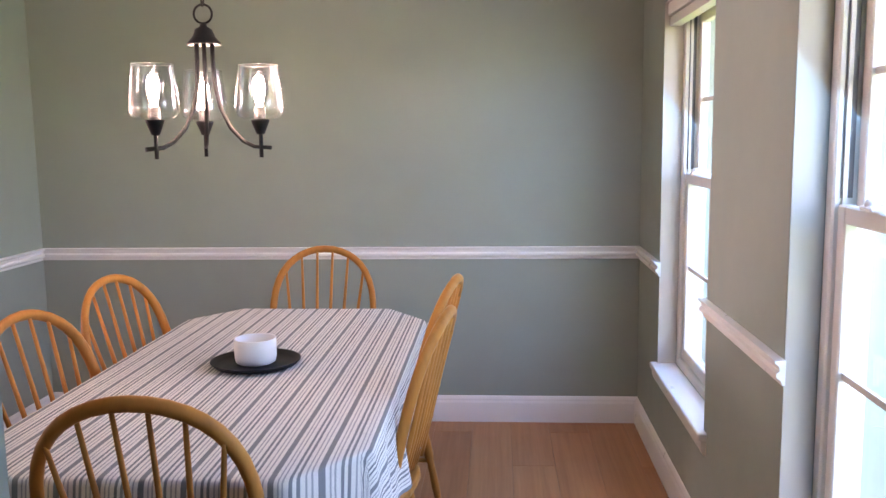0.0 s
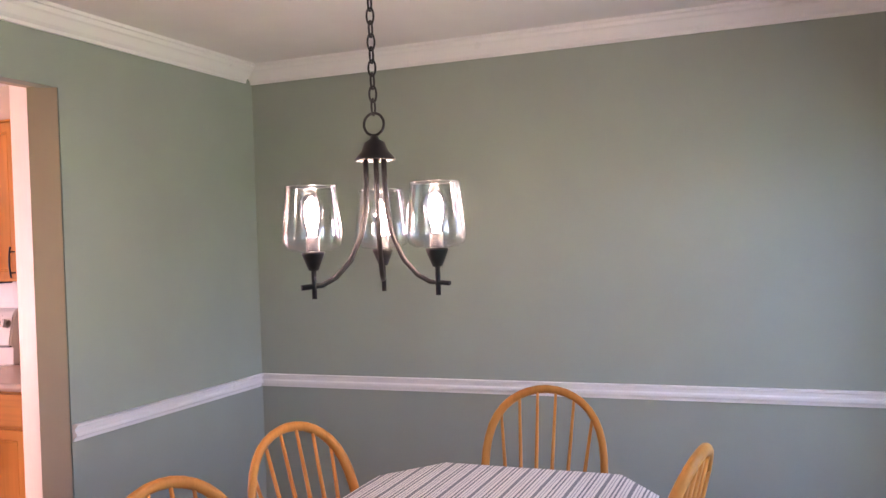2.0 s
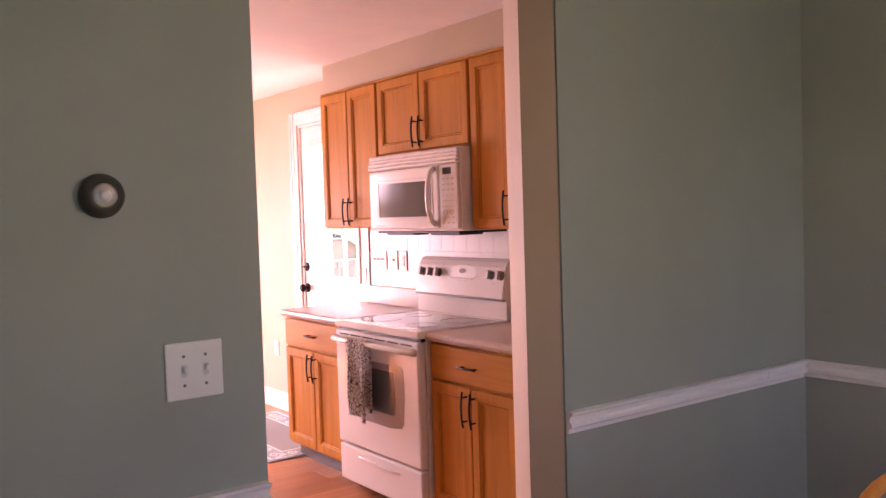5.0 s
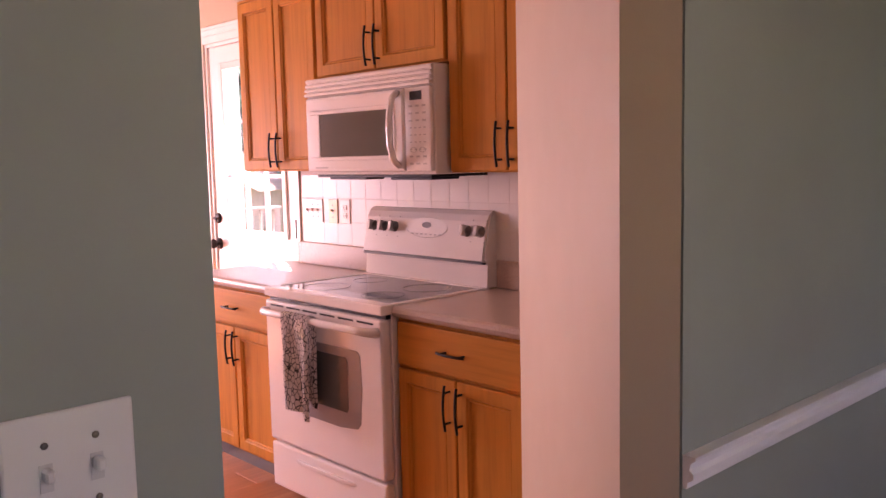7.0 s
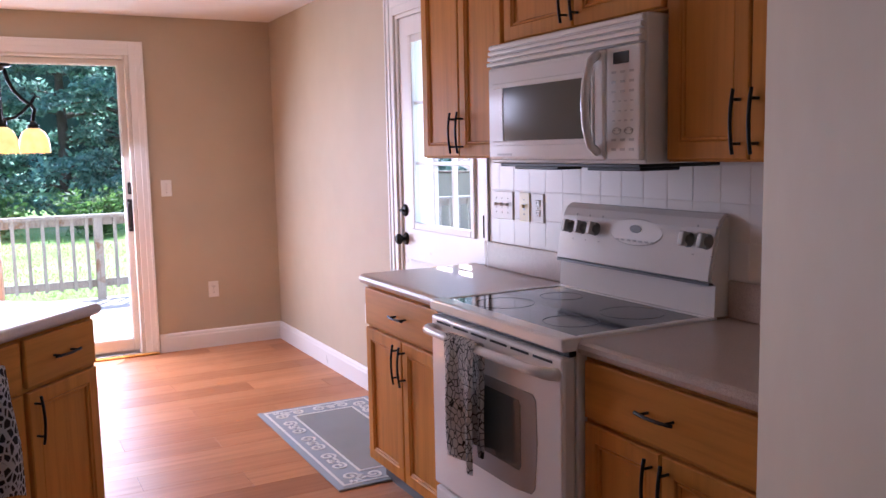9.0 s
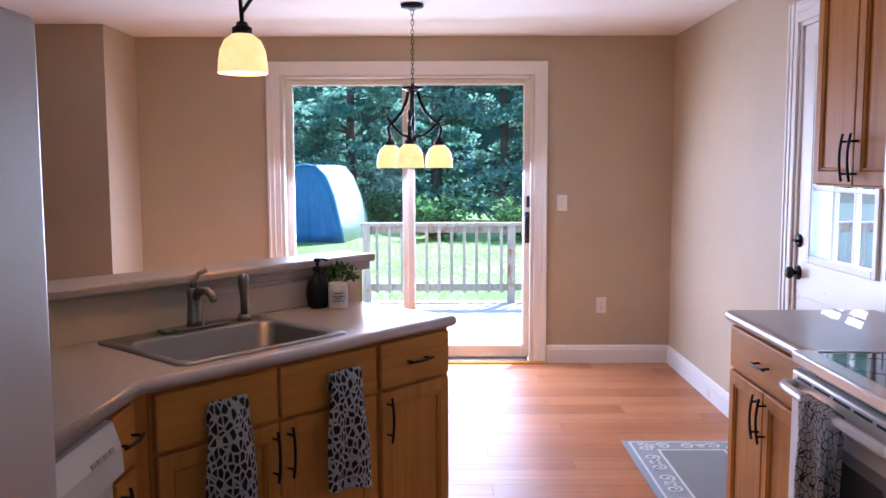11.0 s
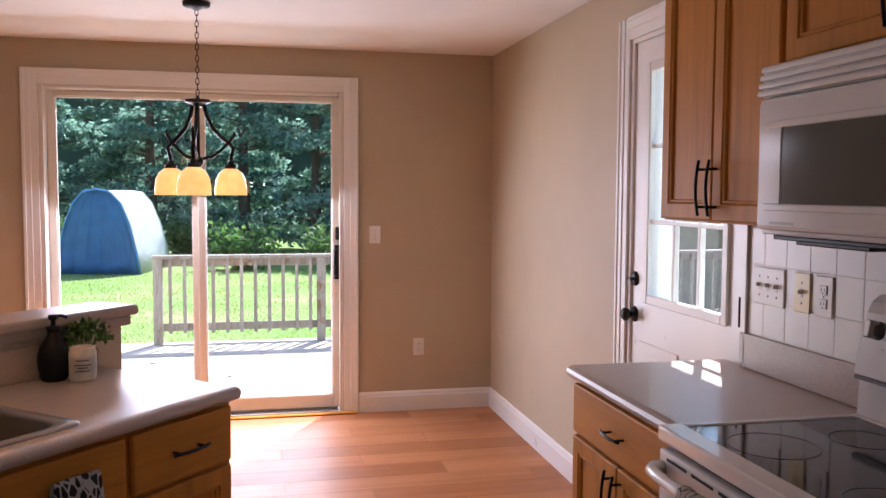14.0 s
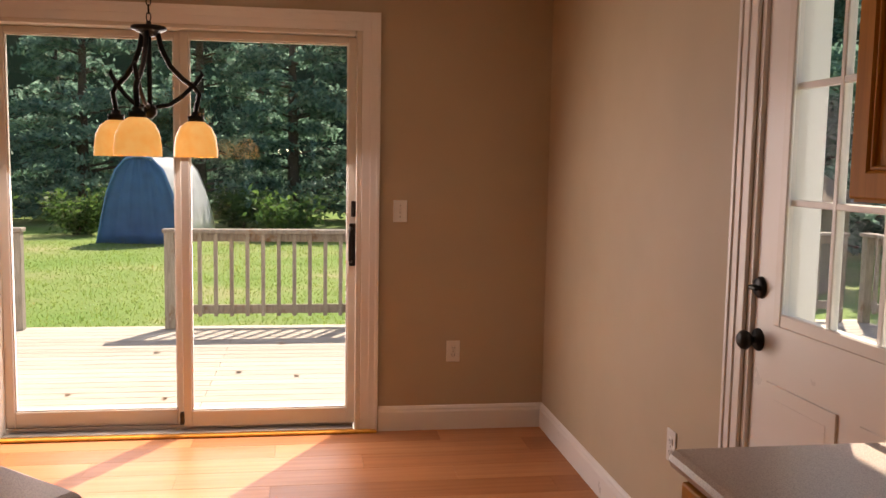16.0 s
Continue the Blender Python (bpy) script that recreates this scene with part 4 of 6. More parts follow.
# backguard: a lower wall and a leaning control panel with rounded top
bm = bmesh.new()
prof = [(0.59, 0.92), (0.525, 0.92), (0.53, 1.015), (0.505, 1.03), (0.512, 1.07), (0.537, 1.185), (0.552, 1.212), (0.572, 1.228), (0.59, 1.23)]
ends = [[bm.verts.new((x, p, q)) for p, q in prof] for x in (-0.378, 0.378)]
n = len(prof)
fs = [bm.faces.new((ends[0][i], ends[0][(i + 1) % n], ends[1][(i + 1) % n], ends[1][i])) for i in range(n)]
fs += [bm.faces.new(ends[0][::-1]), bm.faces.new(ends[1])]
bmesh.ops.recalc_face_normals(bm, faces=fs)
bmesh.ops.bevel(bm, geom=[e for e in bm.edges if abs(e.verts[0].co.x - e.verts[1].co.x) < 1e-4 and e.verts[0].co.z > 1.02], offset=0.008, segments=2, affect="EDGES")
bg = part("backguard", bm, ENAMEL, rg)
part("panel_line", boxed(-0.372, 0.372, 0.508, 0.53, 1.016, 1.024), GREY, bg, "thin dark gap under the control panel")
slope = math.atan2(0.023, 0.095)
lean = Matrix.Rotation(-slope, 4, "X")


def on_panel(x, z):
    return Matrix.Translation((x, 0.512 + (z - 1.07) * 0.242, z)) @ lean


kb = lathe(bmesh.new(), [(0, -0.026), (0.012, -0.026), (0.016, -0.022), (0.0185, -0.004), (0.024, -0.003), (0.024, 0.0), (0, 0)], 20, (0, 0, 0), "y")
gb = boxed(-0.010, 0.010, -0.038, -0.012, -0.0225, 0.0225, 0.004, 2)
knob = part("knob", kb, KNOB, bg, "grey control knob")
knob.matrix_basis = on_panel(-0.315, 1.145)
grip = part("knob_grip", gb, KNOBSIDE, bg, "pale silver grip of the knob")
grip.matrix_basis = on_panel(-0.315, 1.145)
for x in (-0.243, -0.172, 0.27, 0.345):
    twin(knob, on_panel(x, 1.145), bg)
    twin(grip, on_panel(x, 1.145), bg)
for nm, rx, rz, mt, yy in (("display_oval", 0.125, 0.042, PLASTIC, -0.003), ("display", 0.028, 0.013, GREY, -0.0045)):
    bm = bmesh.new()
    pts = [(rx * math.cos(a), rz * math.sin(a)) for a in [2 * math.pi * k / 36 for k in range(36)]]
    prism(bm, pts, 0, 0.004)
    bmesh.ops.rotate(bm, verts=bm.verts, matrix=Matrix.Rotation(radians(90), 3, "X"))
    o = part(nm, bm, mt, bg)
    o.matrix_basis = on_panel(0.03, 1.150 if nm == "display_oval" else 1.160) @ Matrix.Translation((0, yy + 0.004, 0))
bm = bmesh.new()
tube(bm, [(0.127 * math.cos(2 * math.pi * k / 40), 0, 0.044 * math.sin(2 * math.pi * k / 40)) for k in range(40)], 0.0012, 5, True)
o = part("display_line", bm, PRINT, bg)
o.matrix_basis = on_panel(0.03, 1.150) @ Matrix.Translation((0, -0.001, 0))
bm = bmesh.new()
for k in range(7):
    box(bm, -0.055 + k * 0.028, -0.041 + k * 0.028, -0.0012, 0, -0.028, -0.022)
for x in (-0.315, -0.243, -0.172, 0.27, 0.345):
    box(bm, x + 0.026, x + 0.034, -0.0012, 0, -0.045, -0.041)
    lathe(bm, [(0, -0.002), (0.004, -0.0015), (0.004, 0)], 8, (x + 0.03, 0, 0.045), "y")
o = part("panel_print", bm, PRINT, bg, kind="stuff")
o.matrix_basis = on_panel(0, 1.145) @ Matrix.Translation((0, -0.0045, 0))


# ---- towels ----
def towel_mesh(width, front, back, r=0.02, folds=2.5, amp=0.010, taper=0.0, thick=0.004, seed=1, slant=0.0, bulge=0.0):
    """A cloth over a bar at the origin: bar along x, front to -y."""
    rnd = random.Random(seed)
    ph = [rnd.uniform(0, 6) for _ in range(3)]
    bm, nx, grid = bmesh.new(), 22, []
    path = [(r, -back + back * k / 8) for k in range(8)] + [(r * math.cos(a), r * math.sin(a)) for a in (0, 0.8, 1.57, 2.35, 3.14)] + [(-r, -front * k / 16) for k in range(1, 17)]
    for i, (y, z) in enumerate(path):
        row, d = [], min(1.0, max(0.0, -z) / 0.22)
        for k in range(nx + 1):
            u = k / nx - 0.5
            w = width * (1 - taper * max(0.0, 1 - d)) if z > -0.3 else width
            yy = y + (amp * d + 0.002) * math.sin(folds * 6.28 * u + ph[0] + z * 2.0) + 0.4 * amp * d * math.sin(folds * 11 * u + ph[1] - z * 5)
            if y < 0 and z < 0:
                yy -= bulge * (0.35 + 0.65 * math.sin(min(1.0, -z / front) * 2.6)) * (1 - (2 * u) ** 2)
            zz = z + (0.012 * math.sin(4 * u + ph[2]) + slant * u if z < -0.05 else 0) * d
            row.append(bm.verts.new((u * w, yy, zz)))
        grid.append(row)
    for a, b in zip(grid, grid[1:]):
        for k in range(nx):
            bm.faces.new((a[k], a[k + 1], b[k + 1], b[k])).smooth = True
    bmesh.ops.solidify(bm, geom=bm.faces[:], thickness=thick)
    for f in bm.faces:
        f.smooth = True
    return bm


tw = part("dish_towel", towel_mesh(0.19, 0.385, 0.34, 0.021, 1.5, 0.012, seed=3), TOWEL_L)
tw.matrix_basis = pose(-3.89, 3.772, 0.83)
tagged(tw, "white towel with black crackle pattern hanging on the oven handle", "towel")

# ---- microwave ----
mw = thing("microwave", "white over-range microwave with dark window", "microwave", m=pose(-3.823, 4.075, 1.385) @ Matrix.Diagonal((1.025, 1, 0.985, 1)))
part("body", boxed(-0.395, 0.395, 0.022, 0.365, 0.0, 0.418, 0.004), ENAMEL, mw)
bm = boxed(-0.391, 0.245, 0.0, 0.021, 0.012, 0.335, 0.012, 2)
md = part("door", bm, ENAMEL, mw)
bm = bmesh.new()
for b in ((-0.355, 0.195, 0.060, 0.076), (-0.355, 0.195, 0.260, 0.277), (-0.355, -0.289, 0.076, 0.260), (0.184, 0.195, 0.076, 0.260)):
    box(bm, b[0], b[1], -0.004, 0.004, b[2], b[3], 0.002)
part("window_bezel", bm, ENAMEL, md)
part("door_window", boxed(-0.288, 0.183, -0.0015, 0.004, 0.077, 0.259), MWGLASS, md, "dark glass door window")
part("maker_mark", boxed(-0.33, -0.24, -0.001, 0.001, 0.027, 0.034), PRINT, md)
bm = tube(bmesh.new(), [(0.214, 0.0, 0.035), (0.214, -0.028, 0.055), (0.214, -0.044, 0.11), (0.214, -0.048, 0.175), (0.214, -0.044, 0.24), (0.214, -0.028, 0.30), (0.214, 0.0, 0.32)], 0.016, 12, flat=0.8)
part("door_handle", bm, ENAMEL, md, "curved white handle")
cp = part("control_panel", boxed(0.249, 0.391, 0.002, 0.021, 0.012, 0.335, 0.006, 2), ENAMEL, mw)
part("clock_display", boxed(0.280, 0.345, 0.0005, 0.004, 0.285, 0.318), BLACK, cp, "dark clock display")
btn = part("button", boxed(-0.012, 0.012, -0.0012, 0.001, -0.0045, 0.0045), PRINT, cp)
btn.matrix_basis = pose(0.282, 0.002, 0.262) @ Matrix.Scale(0.8, 4)
for r in range(9):
    for c in range(4 if 2 < r < 7 else 3):
        if r or c:
            w = 0.025 if 2 < r < 7 else 0.037
            twin(btn, pose(0.282 + c * w, 0.002, 0.262 - r * 0.0275) @ Matrix.Scale(0.5 if 2 < r < 7 else 0.8, 4), cp)
for x in (0.295, 0.345):
    bm = bmesh.new()
    tube(bm, [(x + 0.017 * math.cos(a), 0.001, 0.095 + 0.009 * math.sin(a)) for a in [2 * math.pi * k / 20 for k in range(20)]], 0.0013, 5, True)
    part("button_ring", bm, PRINT, cp)
gr = part("vent_grille", boxed(-0.392, 0.392, 0.012, 0.03, 0.338, 0.416, 0.002), PLASTIC, mw)
for k in range(4):
    bm = boxed(-0.393, 0.393, -0.004 + 0.003 * k, 0.02, 0.340 + 0.0195 * k, 0.355 + 0.0195 * k, 0.005, 2)
    part("slat", bm, ENAMEL, gr)
bm = boxed(-0.36, 0.36, 0.03, 0.34, -0.012, 0.0, 0.003)
box(bm, -0.30, -0.05, 0.05, 0.15, -0.022, -0.010, 0.003)
box(bm, 0.10, 0.34, 0.05, 0.2, -0.022, -0.010, 0.003)
part("filter_plate", bm, BLACK, mw, "black underside with grease filters")

# ---- peninsula ----
PA, PT = Vector((-3.87, 1.977)), Vector((-4.862, 2.827))
PU = (PT - PA).normalized()
PV = Vector((-PU.y, PU.x))


def pen(s, d):
    return tuple(PT + PU * s + PV * d)


ptop = thing("peninsula_worktop", "pinkish-grey speckled laminate worktop with sink cut-out", "countertop", "kitchen worktops")
HS0, HS1, HD0, HD1 = -1.125, -0.53, 0.075, 0.535      # hole for the sink
WD = 0.61
slab_polys = [[pen(HS1, 0.02), pen(-0.02, 0.02), pen(-0.02, WD), pen(HS1, WD)], [pen(HS0, 0.02), pen(HS1, 0.02), pen(HS1, HD0), pen(HS0, HD0)],
         [pen(HS0, HD1), pen(HS1, HD1), pen(HS1, WD), pen(HS0, WD)],
         [pen(-1.313, 0.02), pen(HS0, 0.02), pen(HS0, WD), (-4.05, 1.38), (-2.80, 1.38), (-2.80, 1.957)]]
for poly in slab_polys:
    part("slab", prism(bmesh.new(), poly, 0.874, 0.915), COUNTER, ptop)
bm = bmesh.new()
line = [(-2.80, 1.957), tuple(pen(-1.313, 0.02)), tuple(pen(-0.02, 0.02)), tuple(pen(-0.02, WD))]
tube(bm, [(x, y, 0.8945) for x, y in line], 0.0205, 14)
part("nosing", bm, COUNTER, ptop, "rounded worktop edge")
bm = prism(bmesh.new(), [pen(-0.19, WD - 0.018), pen(-0.19, WD), pen(-1.50, WD), pen(-1.50, WD - 0.018)], 0.915, 1.02, 0.003)
part("upstand", bm, COUNTER, ptop)
bm = prism(bmesh.new(), [pen(0.085, WD + 0.001), pen(0.085, WD + 0.115), (-4.12, 1.25), (-2.905, 1.25), (-2.905, 1.378), (-4.052, 1.378)], 0.0, 1.0665)
tagged(part("wall_bar", bm, BEIGE), "low beige painted wall behind the sink", "half wall", kind="structure")
bm = prism(bmesh.new(), [pen(0.128, WD - 0.035), pen(0.128, WD + 0.16), (-4.14, 1.17), (-2.905, 1.17), (-2.905, 1.415), (-4.035, 1.415)], 1.068, 1.102, 0.010, 3)
cap = tagged(part("bar_cap", bm, COUNTER), "pinkish-grey laminate bar top on the half wall", "bar top")
bm = prism(bmesh.new(), [pen(0.108, WD - 0.02), pen(0.108, WD + 0.135), pen(0.0855, WD + 0.135), pen(0.0855, WD - 0.001), pen(-1.50, WD - 0.001), pen(-1.50, WD - 0.02)], 1.034, 1.0675, 0.006)
part("bed_mould", bm, COUNTER, cap, "thin moulding under the bar top")

fv = -PV


def diag(s, d=0.035):
    """A pose on the slanting front at s (its left end)."""
    return facing(*pen(s, d), 0, fv.x, fv.y)


base_cabinet(diag(-1.268), 0.857, "honey oak sink cabinet with two false drawers and two doors", 2, 2, 0.44, True, False, 0.70)
base_cabinet(diag(-0.411), 0.383, "narrow honey oak cabinet at the end of the peninsula", 1, 1, 0.49)
base_cabinet(facing(-3.705, 1.943, 0, 0, 1), 0.165, "narrow honey oak cabinet beside the dishwasher", 1, 1, 0.5)
bm = prism(bmesh.new(), [(-3.871, 1.943), tuple(pen(-1.27, 0.036)), tuple(pen(-1.27, 0.2)), (-3.871, 1.75)], 0.0, 0.872)
tagged(part("trim_corner_filler", bm, OAK), "oak filler strip in the cabinet corner", "filler", kind="structure")

dw = thing("dishwasher", "white built-in dishwasher with sloping control panel", "dishwasher", m=facing(-3.10, 1.943, 0, 0, 1))
part("body", boxed(0.003, 0.597, 0.01, 0.55, 0.0, 0.868), ENAMEL, dw)
part("door", boxed(0.004, 0.596, -0.022, 0.012, 0.12, 0.715, 0.006, 2), ENAMEL, dw)
bm = bmesh.new()
prof = [(0.01, 0.72), (-0.028, 0.72), (-0.05, 0.735), (-0.045, 0.80), (-0.025, 0.862), (0.01, 0.868)]
ends = [[bm.verts.new((x, p, q)) for p, q in prof] for x in (0.004, 0.596)]
n = len(prof)
fs = [bm.faces.new((ends[0][i], ends[0][(i + 1) % n], ends[1][(i + 1) % n], ends[1][i])) for i in range(n)] + [bm.faces.new(ends[0][::-1]), bm.faces.new(ends[1])]
bmesh.ops.recalc_face_normals(bm, faces=fs)
pn = part("control_panel", bm, ENAMEL, dw)
bm = bmesh.new()
for k in range(4):
    box(bm, 0.42 + 0.035 * k, 0.445 + 0.035 * k, -0.046, -0.038, 0.800, 0.812)
part("panel_print", bm, PRINT, pn)

# sink with rounded bowl
mS = Matrix(((PU.x, PV.x, 0, PT.x), (PU.y, PV.y, 0, PT.y), (0, 0, 1, 0), (0, 0, 0, 1)))


def rounded(x0, x1, y0, y1, r, n=5):
    pts = []
    for cx, cy, a0 in ((x1 - r, y1 - r, 0), (x0 + r, y1 - r, 90), (x0 + r, y0 + r, 180), (x1 - r, y0 + r, 270)):
        for k in range(n + 1):
            a = radians(a0 + 90 * k / n)
            pts.append((cx + r * math.cos(a), cy + r * math.sin(a)))
    return pts


sink = thing("kitchen_sink", "stainless steel single-bowl sink set into the worktop", "sink", m=mS)
bm = bmesh.new()
loops = [(rounded(-1.15, -0.51, 0.05, 0.56, 0.035), 0.9155), (rounded(-1.148, -0.512, 0.052, 0.558, 0.035), 0.921), (rounded(-1.115, -0.545, 0.08, 0.455, 0.06), 0.921),
         (rounded(-1.107, -0.553, 0.088, 0.447, 0.06), 0.912), (rounded(-1.085, -0.575, 0.11, 0.425, 0.06), 0.765), (rounded(-1.055, -0.605, 0.14, 0.395, 0.05), 0.745), (rounded(-0.86, -0.76, 0.22, 0.30, 0.035), 0.74)]
rings = [[bm.verts.new((x, y, z)) for x, y in pts] for pts, z in loops]
for a, b in zip(rings, rings[1:]):
    for k in range(len(a)):
        f = bm.faces.new((a[k], a[(k + 1) % len(a)], b[(k + 1) % len(a)], b[k]))
        f.smooth = True
bm.faces.new(rings[-1])
bmesh.ops.recalc_face_normals(bm, faces=bm.faces[:])
part("bowl", bm, SINKSTEEL, sink)
part("drain", lathe(bmesh.new(), [(0, 0.004), (0.03, 0.004), (0.04, 0.0), (0.04, -0.004)], 20, (-0.81, 0.26, 0.742)), GREY, sink)

fau = thing("kitchen_faucet", "brushed nickel single-lever kitchen faucet on the sink", "faucet", m=mS @ pose(-0.81, 0.51, 0.921))
part("escutcheon", boxed(-0.13, 0.13, -0.028, 0.028, 0.0, 0.011, 0.005, 2), NICKEL, fau)
part("column", lathe(bmesh.new(), [(0, 0.01), (0.029, 0.01), (0.026, 0.03), (0.022, 0.10), (0.024, 0.125), (0.02, 0.14), (0, 0.145)], 20), NICKEL, fau)
part("spout", tube(bmesh.new(), [(0, 0, 0.10), (0.0, -0.03, 0.13), (0.0, -0.07, 0.140), (0.0, -0.105, 0.125), (0.0, -0.118, 0.105)], 0.013, 12, radii=[0.018, 0.017, 0.014, 0.013, 0.012]), NICKEL, fau)
part("lever", tube(bmesh.new(), [(0, 0.002, 0.14), (0.006, 0.004, 0.165), (0.022, 0.0, 0.188), (0.046, -0.01, 0.20)], 0.008, 10, radii=[0.014, 0.010, 0.008, 0.009]), NICKEL, fau)
spr = thing("sink_sprayer", "brushed nickel side sprayer on the sink", "sprayer", m=mS @ pose(-0.60, 0.515, 0.921))
part("base_ring", lathe(bmesh.new(), [(0, 0), (0.027, 0), (0.025, 0.014), (0.017, 0.022), (0, 0.022)], 20), NICKEL, spr)
part("head", lathe(bmesh.new(), [(0, 0.02), (0.013, 0.02), (0.0125, 0.07), (0.017, 0.11), (0.021, 0.145), (0.017, 0.165), (0, 0.17)], 18), NICKEL, spr)

for s, f, sd, lab in ((-1.04, 0.42, 5, 0.045), (-0.585, 0.39, 9, -0.06)):
    t = part("dish_towel", towel_mesh(0.195, f, 0.06, 0.010, 1.3, 0.012, 0.34, seed=sd, slant=lab, bulge=0.04), TOWEL_D)
    t.matrix_basis = diag(s, -0.002) @ pose(0, 0.0, 0.805)
    tagged(t, "charcoal towel with white petal pattern over a sink cabinet drawer", "towel", "sink towels")

# ---- things by the sink ----
sp = thing("soap_dispenser", "matt black soap bottle with pump on the worktop", "soap dispenser", m=mS @ pose(-0.225, 0.543, 0.9155))
part("bottle", lathe(bmesh.new(), [(0, 0), (0.033, 0), (0.040, 0.01), (0.046, 0.045), (0.046, 0.075), (0.038, 0.105), (0.022, 0.128), (0.017, 0.14), (0.017, 0.15), (0, 0.15)], 28), BLACKWARE, sp)
pm = lathe(bmesh.new(), [(0, 0.148), (0.019, 0.148), (0.019, 0.162), (0.007, 0.164), (0.007, 0.182), (0.014, 0.184), (0.014, 0.197), (0, 0.198)], 16)
tube(pm, [(0, 0, 0.192), (0.02, -0.012, 0.193), (0.034, -0.02, 0.186)], 0.005, 8)
part("pump", pm, BLACK, sp, "black pump head")
cd = thing("jar_candle", "cream jar candle with paper label beside the soap", "candle", m=mS @ pose(-0.178, 0.475, 0.9155))
part("jar", lathe(bmesh.new(), [(0, 0), (0.036, 0), (0.039, 0.006), (0.039, 0.085), (0.036, 0.092), (0.036, 0.10), (0.032, 0.10), (0.032, 0.075), (0, 0.072)], 28), LABELP, cd)
bm = bmesh.new()
arc = [(0.0396 * math.cos(a), 0.0396 * math.sin(a)) for a in [radians(-190 + 15 * k) for k in range(9)]]
low, hi = [bm.verts.new((x, y, 0.022)) for x, y in arc], [bm.verts.new((x, y, 0.072)) for x, y in arc]
for k in range(8):
    bm.faces.new((low[k], low[k + 1], hi[k + 1], hi[k]))
bmesh.ops.solidify(bm, geom=bm.faces[:], thickness=0.0006)
lb = part("paper_label", bm, CERAMIC, cd, "white paper label with small print")
bm = bmesh.new()
for k, (w, z) in enumerate(((26, 0.062), (34, 0.048), (20, 0.040), (30, 0.030))):
    arc = [(0.0406 * math.cos(a), 0.0406 * math.sin(a)) for a in [radians(-130 - w + 2 * w * j / 5) for j in range(6)]]
    for (x, y), (x2, y2) in zip(arc, arc[1:]):
        bm.faces.new([bm.verts.new(p) for p in ((x, y, z), (x2, y2, z), (x2, y2, z + 0.003), (x, y, z + 0.003))])
part("print", bm, GREY, lb)
pl = thing("potted_plant", "small leafy green plant in a tan clay pot", "plant", m=mS @ pose(-0.112, 0.54, 0.9155) @ Matrix.Scale(1.12, 4))
part("pot", lathe(bmesh.new(), [(0, 0), (0.028, 0), (0.034, 0.06), (0.036, 0.065), (0.03, 0.065), (0, 0.058)], 20), CLAY, pl)
bm, rnd = bmesh.new(), random.Random(4)
for k in range(260):
    a, e, r = rnd.uniform(0, 6.28), rnd.uniform(-0.2, 1.5), rnd.uniform(0.035, 0.075)
    c = Vector((r * math.cos(a) * math.cos(e), r * math.sin(a) * math.cos(e), 0.095 + 0.75 * r * math.sin(e)))
    d = Vector((rnd.gauss(0, 1), rnd.gauss(0, 1), rnd.gauss(0.3, 1))).normalized()
    s = d.cross(Vector((rnd.gauss(0, 1), rnd.gauss(0, 1), rnd.gauss(0, 1)))).normalized()
    q = rnd.uniform(0.006, 0.011)
    vs = [bm.verts.new(c + o) for o in (-d * q * 1.3, s * q * 0.7, d * q * 1.3, -s * q * 0.7)]
    bm.faces.new(vs)
part("leaves", bm, LEAF, pl, kind="stuff")
bm = bmesh.new()
for k in range(14):
    a = k * 2.4
    tube(bm, [(0.008 * math.cos(a), 0.008 * math.sin(a), 0.055), (0.04 * math.cos(a), 0.04 * math.sin(a), 0.11)], 0.0012, 4)
part("stems", bm, LEAF, pl)

# ---- refrigerator ----
fr = thing("refrigerator", "silver-grey refrigerator beside the opening", "refrigerator", m=facing(-1.99, 2.205, 0, 0, 1))
part("body", boxed(0.0, 0.775, 0.0, 0.70, 0.02, 1.655, 0.006), FRIDGE, fr)
part("gasket", boxed(0.012, 0.735, -0.012, 0.0, 0.06, 1.65), BLACK, fr, "dark door gasket")
fd = part("door", boxed(0.0, 0.778, -0.062, -0.012, 0.62, 1.665, 0.012, 3), FRIDGE, fr)
part("freezer_drawer", boxed(0.0, 0.778, -0.062, -0.012, 0.06, 0.61, 0.012, 3), FRIDGE, fr)
part("door_handle", tube(bmesh.new(), [(0.06, -0.062, 0.8), (0.06, -0.105, 0.82), (0.06, -0.105, 1.38), (0.06, -0.062, 1.4)], 0.011, 10), STEEL, fd)
part("foot_grille", boxed(0.02, 0.73, 0.0, 0.04, 0.0, 0.05), GREY, fr)
bm = lathe(bmesh.new(), [(0, 0.0), (0.14, 0.0), (0.15, 0.006), (0.10, 0.016), (0.085, 0.03), (0.08, 0.07), (0.06, 0.09), (0, 0.095)], 28)
hat = part("cloth_hat", bm, HAT)
hat.matrix_basis = pose(-2.56, 2.08, 1.656)
tagged(hat, "dark olive cloth hat lying on the refrigerator", "hat")
oc = thing("wall_cabinet", "honey oak cabinet above the refrigerator", "cabinet", "kitchen wall cabinets", facing(-1.99, 1.99, 0, 0, 1))
part("body", boxed(0, 0.74, 0, 0.6, 1.80, 2.225), OAK, oc)
cab_door(oc, 0.01, 0.366, 1.806, 2.215, (0.34, 1.89, True, 0.15))
cab_door(oc, 0.372, 0.73, 1.806, 2.215, (0.398, 1.89, True, 0.15))

